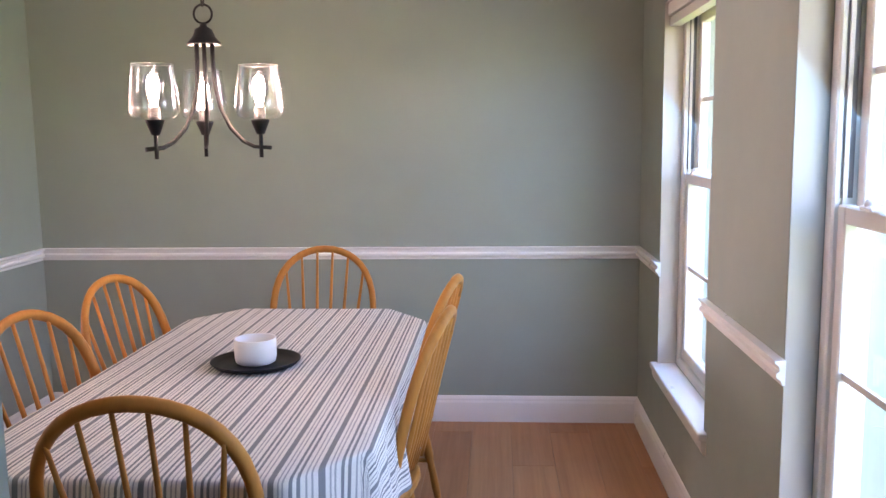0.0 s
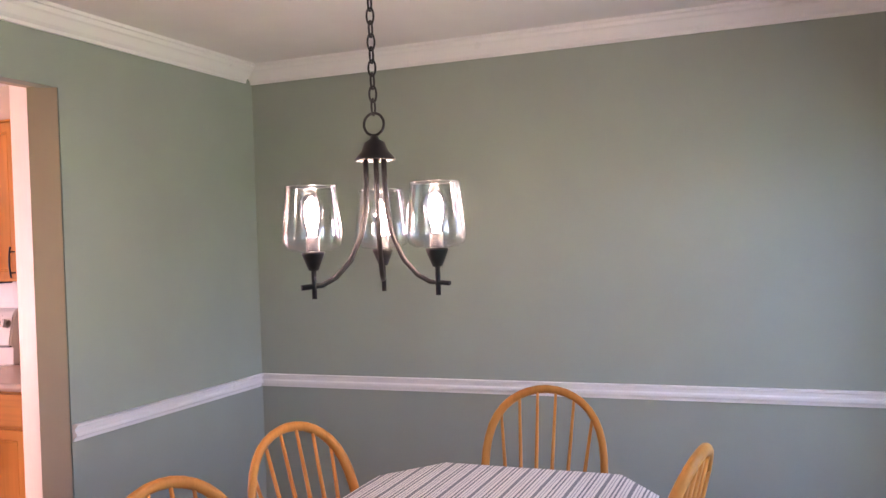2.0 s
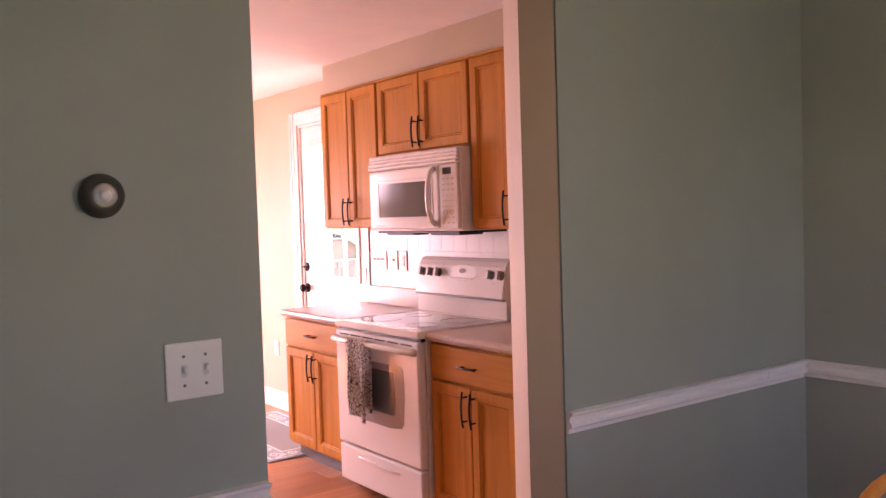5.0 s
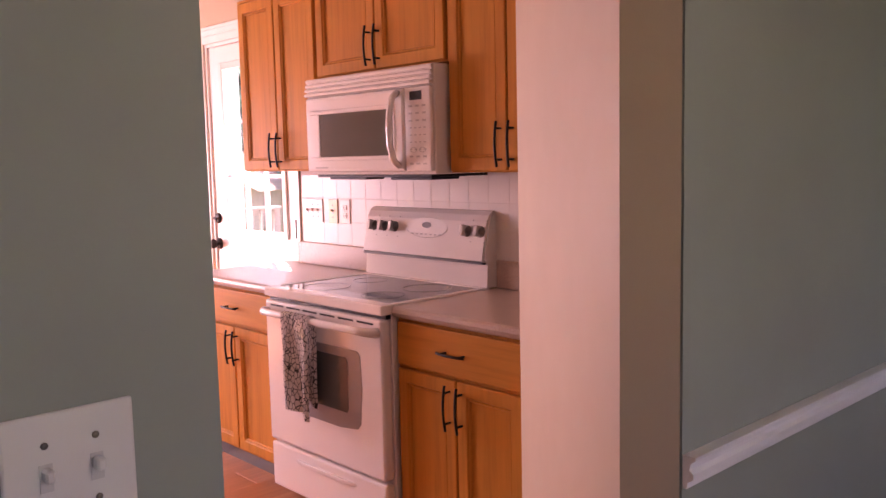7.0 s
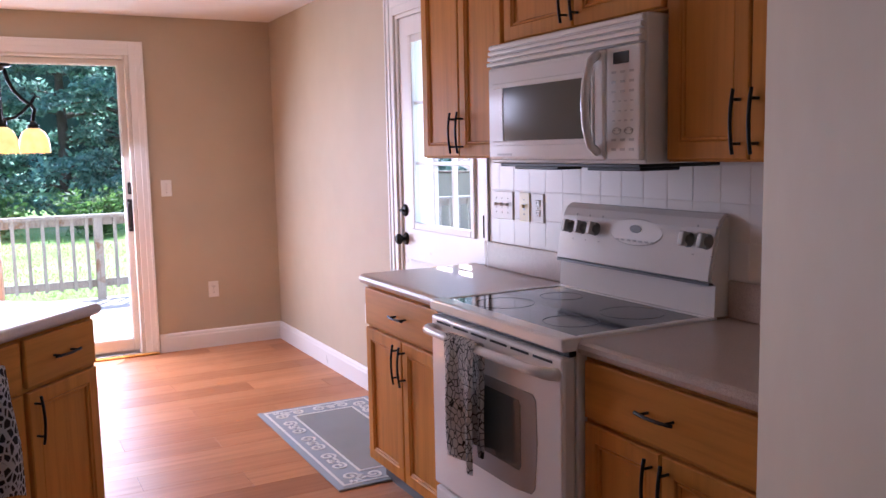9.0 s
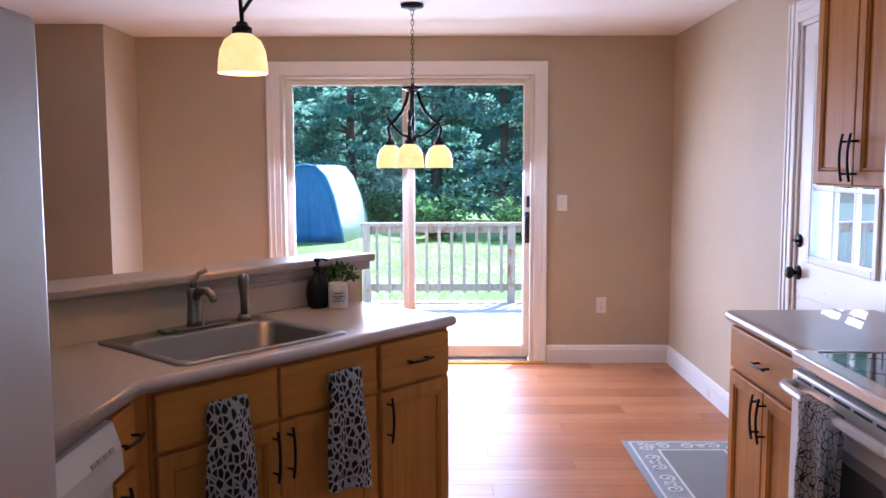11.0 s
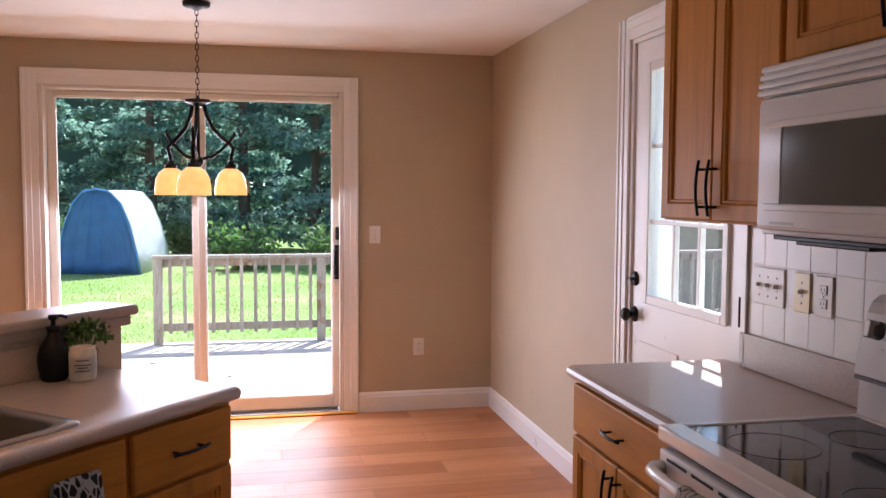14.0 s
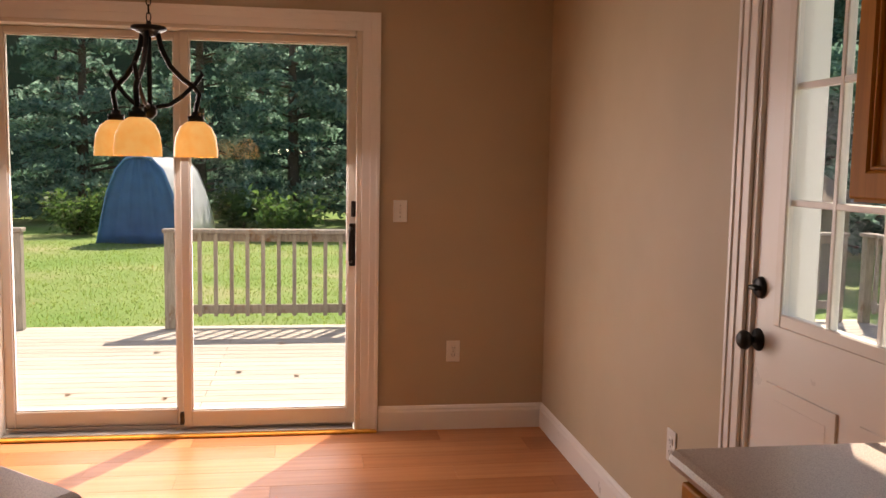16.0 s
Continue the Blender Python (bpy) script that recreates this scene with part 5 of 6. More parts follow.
# ---- lamps ----
def chain(bm, x, y, z0, z1, link=0.034, r=0.0022, w=0.008):
    n = max(1, int((z1 - z0) / (link * 0.78)))
    for k in range(n):
        zc = z0 + (k + 0.5) * (z1 - z0) / n
        pts = []
        for j in range(14):
            a = 2 * math.pi * j / 14
            u, v = w * math.cos(a), link / 2 * math.sin(a)
            pts.append((x + u, y, zc + v) if k % 2 else (x, y + u, zc + v))
        tube(bm, pts, r, 6, True)
    return bm


CX, CY = -0.397, 2.815
ch = thing("dining_chandelier", "black three-arm chandelier with clear glass shades and lit bulbs", "chandelier", m=pose(CX, CY, 0))
part("ceiling_canopy", lathe(bmesh.new(), [(0, ZC - 0.03), (0.012, ZC - 0.03), (0.05, ZC - 0.018), (0.062, ZC - 0.001), (0, ZC - 0.001)], 28), BLACK, ch)
part("chain", chain(bmesh.new(), 0, 0, 1.855, ZC - 0.028, 0.042, 0.0028, 0.010), BLACK, ch)
part("ring", tube(bmesh.new(), [(0.028 * math.cos(a), 0, 1.828 + 0.028 * math.sin(a)) for a in [2 * math.pi * k / 24 for k in range(24)]], 0.0036, 8, True), BLACK, ch)
part("hub", lathe(bmesh.new(), [(0, 1.80), (0.009, 1.80), (0.012, 1.79), (0.026, 1.782), (0.034, 1.76), (0.050, 1.742), (0.052, 1.736), (0.046, 1.736), (0.030, 1.752), (0, 1.756)], 32), BLACK, ch, "black bell-shaped hub")
for k, ang in enumerate((228, -8, 112)):
    a = radians(ang)
    ca, sa = math.cos(a), math.sin(a)
    P = lambda r, z: (r * ca, r * sa, z)
    arm = part("arm", tube(bmesh.new(), [P(0.026, 1.745), P(0.026, 1.68), P(0.030, 1.61), P(0.045, 1.545), P(0.075, 1.485), P(0.115, 1.445), P(0.150, 1.428), P(0.205, 1.424)], 0.0055, 8, flat=1.3), BLACK, ch)
    R = 0.172
    bm = tube(bmesh.new(), [P(R, 1.395), P(R, 1.47)], 0.0065, 10)
    lathe(bm, [(0, 1.465), (0.012, 1.465), (0.028, 1.505), (0.029, 1.51), (0, 1.512)], 24, P(R, 0))
    part("socket_cup", bm, BLACK, arm)
    bm = lathe(bmesh.new(), [(0.026, 1.512), (0.050, 1.513), (0.066, 1.521), (0.0735, 1.537), (0.0735, 1.552), (0.070, 1.585), (0.0635, 1.64), (0.060, 1.670)], 40, P(R, 0))
    g = part("glass_shade", bm, SHADE_GLASS, arm, "clear glass tumbler shade")
    g.visible_shadow = False
    rim = [(R * ca + 0.060 * math.cos(u), R * sa + 0.060 * math.sin(u), 1.6705) for u in [2 * math.pi * j / 40 for j in range(40)]]
    g = part("shade_rim", tube(bmesh.new(), rim, 0.0015, 6, True), RIM_GLASS, arm)
    g.visible_shadow = False
    bm = lathe(bmesh.new(), [(0.012, 1.548), (0.018, 1.562), (0.026, 1.588), (0.030, 1.615), (0.024, 1.641), (0.008, 1.653), (0, 1.654)], 24, P(R, 0))
    g = part("bulb_glass", bm, SHADE_GLASS, arm, "clear glass bulb envelope")
    g.visible_shadow = False
    bm = lathe(bmesh.new(), [(0.017, 1.512), (0.017, 1.548), (0, 1.548)], 16, P(R, 0))
    part("lamp_holder", bm, GREY, arm)
    bm = lathe(bmesh.new(), [(0.009, 1.546), (0.010, 1.56), (0.015, 1.58), (0.018, 1.605), (0.015, 1.630), (0, 1.640)], 20, P(R, 0))
    part("bulb", bm, BULB, arm, "glowing filament core")


def bell(bm, x, y, z, k=1.08, tall=1.0):
    """An amber bell shade whose rim is at z."""
    return lathe(bm, [(k * r, z + tall * h) for r, h in ((0.072, 0), (0.071, 0.03), (0.066, 0.07), (0.052, 0.102), (0.030, 0.12), (0.018, 0.124), (0.018, 0.121), (0.029, 0.117), (0.050, 0.099), (0.063, 0.069), (0.068, 0.03), (0.069, 0))], 32, (x, y, 0))


KX, KY = -6.75, 2.585
kc = thing("kitchen_chandelier", "black three-light chandelier with amber glass bells near sliding door", "chandelier", m=pose(KX, KY, 0))
part("ceiling_canopy", lathe(bmesh.new(), [(0, ZC - 0.04), (0.012, ZC - 0.04), (0.03, ZC - 0.03), (0.065, ZC - 0.02), (0.068, ZC - 0.001), (0, ZC - 0.001)], 28), BLACK, kc)
part("chain", chain(bmesh.new(), 0, 0, 1.955, ZC - 0.035), BLACK, kc)
bm = lathe(bmesh.new(), [(0, 1.955), (0.008, 1.955), (0.010, 1.94), (0.062, 1.935), (0.064, 1.925), (0.05, 1.918), (0.03, 1.91), (0.022, 1.90), (0, 1.90)], 28)
part("top_disc", bm, BLACK, kc)
bm = tube(bmesh.new(), [(0, 0, 1.91), (0, 0, 1.64)], 0.009, 10)
lathe(bm, [(0, 1.60), (0.012, 1.605), (0.024, 1.62), (0.024, 1.64), (0.012, 1.655), (0, 1.655)], 20)
part("stem", bm, BLACK, kc)
for ang in (-4, 116, 236):
    a = radians(ang)
    P = lambda r, z: (r * math.cos(a), r * math.sin(a), z)
    bm = tube(bmesh.new(), [P(0.03, 1.92), P(0.045, 1.86), P(0.075, 1.80), P(0.12, 1.755), P(0.165, 1.725), P(0.185, 1.70), P(0.172, 1.65), P(0.17, 1.615)], 0.0085, 8, flat=1.4)
    tube(bm, [P(0.02, 1.645), P(0.07, 1.655), P(0.12, 1.69), P(0.17, 1.74), P(0.195, 1.775), P(0.19, 1.79)], 0.005, 8, radii=[0.008, 0.0085, 0.0085, 0.009, 0.008, 0.003])
    arm = part("arm", bm, BLACK, kc)
    part("socket_cup", lathe(bmesh.new(), [(0, 1.635), (0.016, 1.635), (0.018, 1.62), (0.030, 1.618), (0.030, 1.598), (0, 1.598)], 20, P(0.17, 0)), BLACK, arm)
    part("glass_bell", bell(bmesh.new(), *P(0.17, 0)[:2], 1.464, 1.13, 1.1), AMBER, arm, "amber alabaster glass bell")
    part("bulb", lathe(bmesh.new(), [(0, 1.500), (0.02, 1.510), (0.026, 1.530), (0.016, 1.568), (0.012, 1.598)], 16, P(0.17, 0)), AMBER_BULB, arm)

DROP = 0.05
pn = thing("pendant_lamp", "black pendant with one amber glass bell above the sink", "pendant lamp", m=pose(-4.40, 2.143, DROP))
part("ceiling_canopy", lathe(bmesh.new(), [(0, ZC - DROP - 0.03), (0.012, ZC - DROP - 0.03), (0.06, ZC - DROP - 0.018), (0.063, ZC - DROP - 0.001), (0, ZC - DROP - 0.001)], 28), BLACK, pn)
bm = tube(bmesh.new(), [(0, 0, ZC - DROP - 0.02), (0, 0, 2.10)], 0.006, 8)
part("rod", bm, BLACK, pn)
bm = bmesh.new()
tube(bm, [(0, 0, 2.11), (0.012, 0.02, 2.06), (0.012, 0.045, 2.0), (0.0, 0.03, 1.945), (-0.005, 0.0, 1.905), (0, 0, 1.87)], 0.0065, 8)
tube(bm, [(0, 0, 2.11), (-0.008, -0.008, 2.0), (0, 0, 1.87)], 0.0065, 8)
part("twisted_stem", bm, BLACK, pn)
part("socket_cup", lathe(bmesh.new(), [(0, 1.875), (0.016, 1.875), (0.020, 1.862), (0.031, 1.858), (0.031, 1.838), (0, 1.838)], 20), BLACK, pn)
part("glass_bell", bell(bmesh.new(), 0, 0, 1.717), AMBER, pn, "amber alabaster glass bell")
part("bulb", lathe(bmesh.new(), [(0, 1.745), (0.02, 1.755), (0.026, 1.775), (0.016, 1.81), (0.012, 1.838)], 16), AMBER_BULB, pn)

# ---- dining table ----
tb = thing("dining_table", "wooden dining table with clipped corners under a striped cloth", "table", m=pose(-0.248, 2.725, 0))
OUT = [(-0.455, 0.66), (-0.30, 0.87), (0.30, 0.87), (0.455, 0.66), (0.455, -0.68), (0.30, -0.87), (-0.30, -0.87), (-0.455, -0.68)]
part("tabletop", prism(bmesh.new(), [(x * 0.985, y * 0.985) for x, y in OUT], 0.728, 0.755, 0.004), CHAIR, tb)
bm = bmesh.new()
for b in ((-0.36, -0.34, -0.68, 0.68), (0.34, 0.36, -0.68, 0.68), (-0.34, 0.34, -0.68, -0.66), (-0.34, 0.34, 0.66, 0.68)):
    box(bm, *b, 0.64, 0.728)
part("apron", bm, CHAIR, tb)
lg = part("leg", lathe(bmesh.new(), [(0, 0), (0.022, 0), (0.026, 0.2), (0.036, 0.45), (0.03, 0.52), (0.038, 0.56), (0.038, 0.728), (0, 0.728)], 16), CHAIR, tb)
lg.matrix_basis = pose(-0.33, -0.62, 0)
for x, y in ((0.33, -0.62), (-0.33, 0.62), (0.33, 0.62)):
    twin(lg, pose(x, y, 0), tb)

# the cloth: flat on top, folded over the edge, with folds that grow downwards
per = []
for k in range(8):
    (x0, y0), (x1, y1) = OUT[k], OUT[(k + 1) % 8]
    m = max(4, int(math.hypot(x1 - x0, y1 - y0) / 0.022))
    per += [(x0 + (x1 - x0) * j / m, y0 + (y1 - y0) * j / m) for j in range(m)]
bm = bmesh.new()
uvl = bm.loops.layers.uv.new("stripes")
N, rows = len(per), []
length = [0.0]
for a, b in zip(per, per[1:] + per[:1]):
    length.append(length[-1] + math.hypot(b[0] - a[0], b[1] - a[1]))
steps = [(0.86, 0.7605, 0), (0.96, 0.7605, 0), (1.0, 0.7595, 0), (1.012, 0.755, 0), (1.018, 0.742, 0.1)] + [(1.02 + 0.03 * t, 0.742 - 0.235 * t, t) for t in (0.15, 0.3, 0.45, 0.6, 0.75, 0.9, 1.0)]
for k_s, z, t in steps:
    ring = []
    for i, (x, y) in enumerate(per):
        s = length[i]
        wob = 0.020 * t * math.sin(s * 19 + 1.3 * math.sin(s * 3)) + 0.011 * t * math.sin(s * 43 + 2)
        corner = sum(math.exp(-((x - cx) ** 2 + (y - cy) ** 2) / 0.012) for cx, cy in OUT)
        d = Vector((x / 0.455, y / 0.87)).normalized()
        r = wob + 0.018 * t * corner
        zz = z + (0.0012 * noise.noise(Vector((x * 14, y * 14, 3))) if t == 0 else 0.012 * t * math.sin(s * 2.2 + 1))
        ring.append(bm.verts.new((x * k_s + d.x * r, y * k_s + d.y * r, zz)))
    rows.append(ring)
inner = rows[0]
uv_of = {}
for r, (ring, (k_s, z, t)) in enumerate(zip(rows, steps)):
    for i, v in enumerate(ring):
        x, y = per[i]
        fall = max(0.0, 0.76 - z)
        side = abs(x) > 0.44
        uv_of[v] = ((x * k_s + (math.copysign(fall, x) if side else 0)) / 0.108, y)
faces = []
for a, b in zip(rows, rows[1:]):
    for i in range(N):
        faces.append(bm.faces.new((a[i], a[(i + 1) % N], b[(i + 1) % N], b[i])))
mid_ring = [bm.verts.new((v.co.x * 0.5, v.co.y * 0.5, 0.7605)) for v in inner]
for v in mid_ring:
    uv_of[v] = (v.co.x / 0.108, v.co.y)
for i in range(N):
    faces.append(bm.faces.new((mid_ring[i], mid_ring[(i + 1) % N], inner[(i + 1) % N], inner[i])))
faces.append(bm.faces.new(mid_ring))
bmesh.ops.recalc_face_normals(bm, faces=faces)
for f in bm.faces:
    f.smooth = True
    for lp in f.loops:
        lp[uvl].uv = uv_of[lp.vert]
cl = part("tablecloth", bm, CLOTH)
cl.matrix_basis = pose(-0.248, 2.725, 0)
tagged(cl, "cream tablecloth with grey stripes draped over the dining table", "tablecloth")

tray = part("serving_tray", lathe(bmesh.new(), [(0, 0), (0.10, 0), (0.125, 0.004), (0.136, 0.015), (0.138, 0.018), (0.134, 0.018), (0.120, 0.008), (0, 0.006)], 40), BLACKWARE)
tray.matrix_basis = pose(-0.252, 2.728, 0.762)
tagged(tray, "round black plate lying on the striped cloth", "plate")
bowl = part("serving_bowl", lathe(bmesh.new(), [(0, 0), (0.052, 0), (0.060, 0.005), (0.0635, 0.02), (0.064, 0.076), (0.062, 0.078), (0.059, 0.076), (0.058, 0.02), (0.05, 0.010), (0, 0.009)], 40), CERAMIC)
bowl.matrix_basis = pose(-0.252, 2.728, 0.769)
tagged(bowl, "straight-sided white ceramic bowl on the black plate", "bowl")


# ---- hoop-back chairs ----
def hoop_chair():
    c = thing("dining_chair", "golden wooden hoop-back chair with spindles at the dining table", "chair", "chairs round the table")
    bm = bmesh.new()
    pts = []
    for k in range(28):
        a = 2 * math.pi * k / 28
        x, y = 0.215 * math.copysign(abs(math.cos(a)) ** 0.75, math.cos(a)), 0.205 * math.copysign(abs(math.sin(a)) ** 0.8, math.sin(a))
        pts.append((x * (1.0 + 0.08 * (y > 0)), y))
    prism(bm, pts, 0.415, 0.445, 0.011, 3)
    part("seat", bm, CHAIR, c)
    lean = lambda z: -0.165 - 0.24 * (z - 0.44)
    hoop = []
    for k in range(25):
        a = math.pi * k / 24
        z = 0.44 + 0.515 * math.sin(a) ** 0.62
        x = 0.215 * math.cos(a) * (1 + 0.32 * math.sin(a))
        hoop.append((x, lean(z) - 0.02 * (1 - (x / 0.22) ** 2), z))
    part("back_hoop", tube(bmesh.new(), hoop, 0.0135, 10, flat=1.25), CHAIR, c)
    for k in range(6):
        u = (k - 2.5) / 2.5
        xb, xt = 0.125 * u, 0.175 * u
        lo, hi = 0.3, math.pi / 2
        for _ in range(30):
            a = (lo + hi) / 2
            lo, hi = (a, hi) if 0.215 * math.cos(a) * (1 + 0.32 * math.sin(a)) > abs(xt) else (lo, a)
        zt = 0.44 + 0.515 * math.sin(lo) ** 0.62 - 0.008
        part("spindle", tube(bmesh.new(), [(xb, lean(0.44) + 0.005 - 0.012, 0.44), ((xb * 2 + xt) / 3, lean(0.6) - 0.012, 0.6), (xt, lean(zt) - 0.018, zt)], 0.0065, 8, radii=[0.006, 0.008, 0.0055]), CHAIR, c)
    for sx in (-1, 1):
        for sy in (-1, 1):
            a, b = Vector((0.145 * sx, 0.13 * sy, 0.42)), Vector((0.20 * sx, 0.195 * sy, 0.0))
            part("leg", tube(bmesh.new(), [a, a.lerp(b, 0.25), a.lerp(b, 0.45), a.lerp(b, 0.5), a.lerp(b, 0.75), b], 0.014, 10, radii=[0.012, 0.016, 0.019, 0.014, 0.016, 0.011]), CHAIR, c)
        part("side_stretcher", tube(bmesh.new(), [(0.172 * sx, 0.16, 0.21), (0.172 * sx, 0, 0.21), (0.172 * sx, -0.16, 0.21)], 0.009, 8, radii=[0.008, 0.012, 0.008]), CHAIR, c)
    part("cross_stretcher", tube(bmesh.new(), [(-0.172, 0, 0.21), (0, 0, 0.21), (0.172, 0, 0.21)], 0.009, 8, radii=[0.008, 0.012, 0.008]), CHAIR, c)
    return c


# each place: where the top of the hoop stands, and the way the chair looks
first = None
for x, y, yaw in ((-0.213, 1.735, 4), (-0.885, 2.53, -100), (-0.918, 3.17, -102), (-0.284, 3.985, 180), (0.355, 3.17, 82), (0.36, 2.60, 83)):
    a = radians(yaw)
    off = 0.315
    m = pose(x - off * math.sin(a), y + off * math.cos(a), 0, 0, 0, yaw)
    if first is None:
        first = hoop_chair()
        first.matrix_basis = m
    else:
        copy_thing(first, m)

# ---- vase with twigs ----
vs = thing("twig_vase", "tall dark vase with bare twigs in the corner", "vase", m=pose(-1.62, 1.36, 0))
part("vase", lathe(bmesh.new(), [(0, 0), (0.08, 0), (0.10, 0.1), (0.11, 0.35), (0.07, 0.6), (0.05, 0.68), (0.06, 0.72), (0.052, 0.72), (0.04, 0.66), (0, 0.6)], 28), BLACKWARE, vs)
rnd = random.Random(11)
for k in range(12):
    a, r = rnd.uniform(0, 6.28), rnd.uniform(0.08, 0.18)
    tip = rnd.uniform(1.75, 1.95)
    bend, knee = 0.6, 1.5
    if k < 3:
        a, r, tip, bend, knee = 1.2 + 0.1 * k, 0.27 + 0.02 * k, 2.0 + 0.05 * k, 0.22, 1.72
    pts = [(0, 0, 0.6), (0.4 * bend * r * math.cos(a), 0.4 * bend * r * math.sin(a), 1.0), (bend * r * math.cos(a + 0.2), bend * r * math.sin(a + 0.2), knee), (r * math.cos(a + 0.3), r * math.sin(a + 0.3), tip)]
    bm = tube(bmesh.new(), pts, 0.003, 6, radii=[0.004, 0.0035, 0.0028, 0.0012])
    for j in range(2):
        p = Vector(pts[2]).lerp(Vector(pts[3]), 0.2 + 0.3 * j)
        tube(bm, [p, p + Vector((rnd.uniform(-0.09, 0.09), rnd.uniform(-0.09, 0.09), 0.14))], 0.0015, 5, radii=[0.002, 0.0008])
    part("twig", bm, TWIG, vs)

# ---- rug ----
rug = thing("door_mat", "grey kitchen rug with white scroll border on the floor", "rug", m=pose(-6.14, 3.715, 0))
RW, RD = 1.25, 0.66
part("rug_base", boxed(0, RW, 0, RD, 0.0, 0.009, 0.004, 2), RUG_B, rug)
part("centre", boxed(0.17, RW - 0.17, 0.17, RD - 0.17, 0.009, 0.0105), RUG_C, rug, "plain grey centre field")
bm = bmesh.new()
for o, w in ((0.03, 0.012), (0.155, 0.012)):
    for b in ((o, RW - o, o, o + w), (o, RW - o, RD - o - w, RD - o), (o, o + w, o + w, RD - o - w), (RW - o - w, RW - o, o + w, RD - o - w)):
        box(bm, b[0], b[1], b[2], b[3], 0.0085, 0.0115)
part("border_line", bm, RUG_W, rug)


def scroll(m, flip):
    bm, pts = bmesh.new(), []
    for k in range(30):
        t = k / 29
        a = 0.4 + t * 8.6
        r = 0.040 * (1 - 0.80 * t)
        pts.append((r * math.cos(a) * flip, r * math.sin(a)))
    ring = []
    for k, (x, y) in enumerate(pts):
        x2, y2 = pts[min(k + 1, 29)]
        x1, y1 = pts[max(k - 1, 0)]
        d = Vector((x2 - x1, y2 - y1)).normalized()
        w = 0.006
        ring.append((bm.verts.new((x - d.y * w, y + d.x * w, 0.0)), bm.verts.new((x + d.y * w, y - d.x * w, 0.0))))
    for a, b in zip(ring, ring[1:]):
        bm.faces.new((a[0], a[1], b[1], b[0]))
    for k, (lx, ly, la) in enumerate(((0.058, 0.02, 0.5), (0.062, -0.02, -0.4), (0.072, 0.0, 0.1))):
        c, s = math.cos(la), math.sin(la)
        bm.faces.new([bm.verts.new(((lx + p * c - q * s) * flip, ly + p * s + q * c, 0.0)) for p, q in ((-0.022, 0), (-0.005, 0.010), (0.016, 0.002), (-0.005, -0.009))])
    bmesh.ops.recalc_face_normals(bm, faces=bm.faces[:])
    for f in bm.faces:
        if f.normal.z < 0:
            f.normal_flip()
    bmesh.ops.solidify(bm, geom=bm.faces[:], thickness=0.003)
    bm.transform(m)
    return bm


spots = [(0.13 + 0.1425 * k, 0.098, 0) for k in range(8)] + [(0.13 + 0.1425 * k, RD - 0.098, 180) for k in range(8)] + [(0.098, 0.20 + 0.13 * k, 90) for k in range(3)] + [(RW - 0.098, 0.20 + 0.13 * k, -90) for k in range(3)]
for k, (x, y, a) in enumerate(spots):
    part("scroll", scroll(pose(x, y, 0.0118, 0, 0, a), 1 if k % 2 else -1), RUG_W, rug)

# ---- outdoors ----
bm = bmesh.new()
g = bmesh.ops.create_grid(bm, x_segments=2, y_segments=2, size=600)
ground = part("ground", bm, GRASS)
ground.location.z = -0.7
tagged(ground, "sunlit green lawn with dry patches", "lawn", kind="structure")

# outer skin of the house
wall("wall_outside", [(XW - 0.26, XW - 0.202, S1 + 0.1, YN + 0.26, -0.7, 3.2), (XW - 0.26, XW - 0.202, -3.0, S0 - 0.1, -0.7, 3.2), (XW - 0.26, XW - 0.202, S0 - 0.1, S1 + 0.1, SZ + 0.1, 3.2), (XW - 0.26, XW - 0.202, S0 - 0.1, S1 + 0.1, -0.7, -0.16)], WHITE, "white outer wall of the house")
# unseen roof; its north overhang is sized to cut the counter's sun patch
roof = tagged(part("roof", boxed(-8.6, XE + 0.7, -3.2, YN + 0.70, 3.2, 3.4), CEIL), "unseen eaves over the house walls, set to trim the sun", "roof", kind="structure")

DZ0 = -0.13
deck = thing("deck", "weathered wooden deck outside the sliding door", "deck")
deck["kind"] = "structure"
part("joists", boxed(-11.74, -8.27, -3.0, 9.0, -0.40, DZ0 - 0.035), SHEDW, deck)
part("side_joists", boxed(-8.27, -2.0, YN + 0.30, 9.0, -0.40, DZ0 - 0.035), SHEDW, deck)


def railing(name_m, length, label, first=True, last=True, step=1.72):
    """Posts, two rails and square balusters along local x."""
    r = thing("deck_railing", label, "railing", "deck railings", name_m)
    n = max(1, round(length / step))
    for k in range(n + 1):
        if (k == 0 and not first) or (k == n and not last):
            continue
        x = length * k / n
        part("post", boxed(x - 0.045, x + 0.045, -0.045, 0.045, DZ0, 0.775, 0.004), RAILW, r)
    part("top_rail", boxed(-0.06, length + 0.06, -0.07, 0.07, 0.776, 0.812, 0.005), RAILW, r)
    part("under_rail", boxed(0, length, 0.046, 0.084, 0.69, 0.775, 0.003), RAILW, r)
    part("bottom_rail", boxed(0, length, 0.046, 0.084, 0.0, 0.085, 0.003), RAILW, r)
    b = part("baluster", boxed(-0.018, 0.018, 0.010, 0.045, -0.02, 0.775, 0.002), RAILW, r)
    m = max(2, int(length / 0.148))
    b.matrix_basis = pose(0.12, 0, 0)
    for k in range(1, m):
        x = 0.12 + k * (length - 0.2) / m
        twin(b, pose(x, 0, 0), r)
    return r


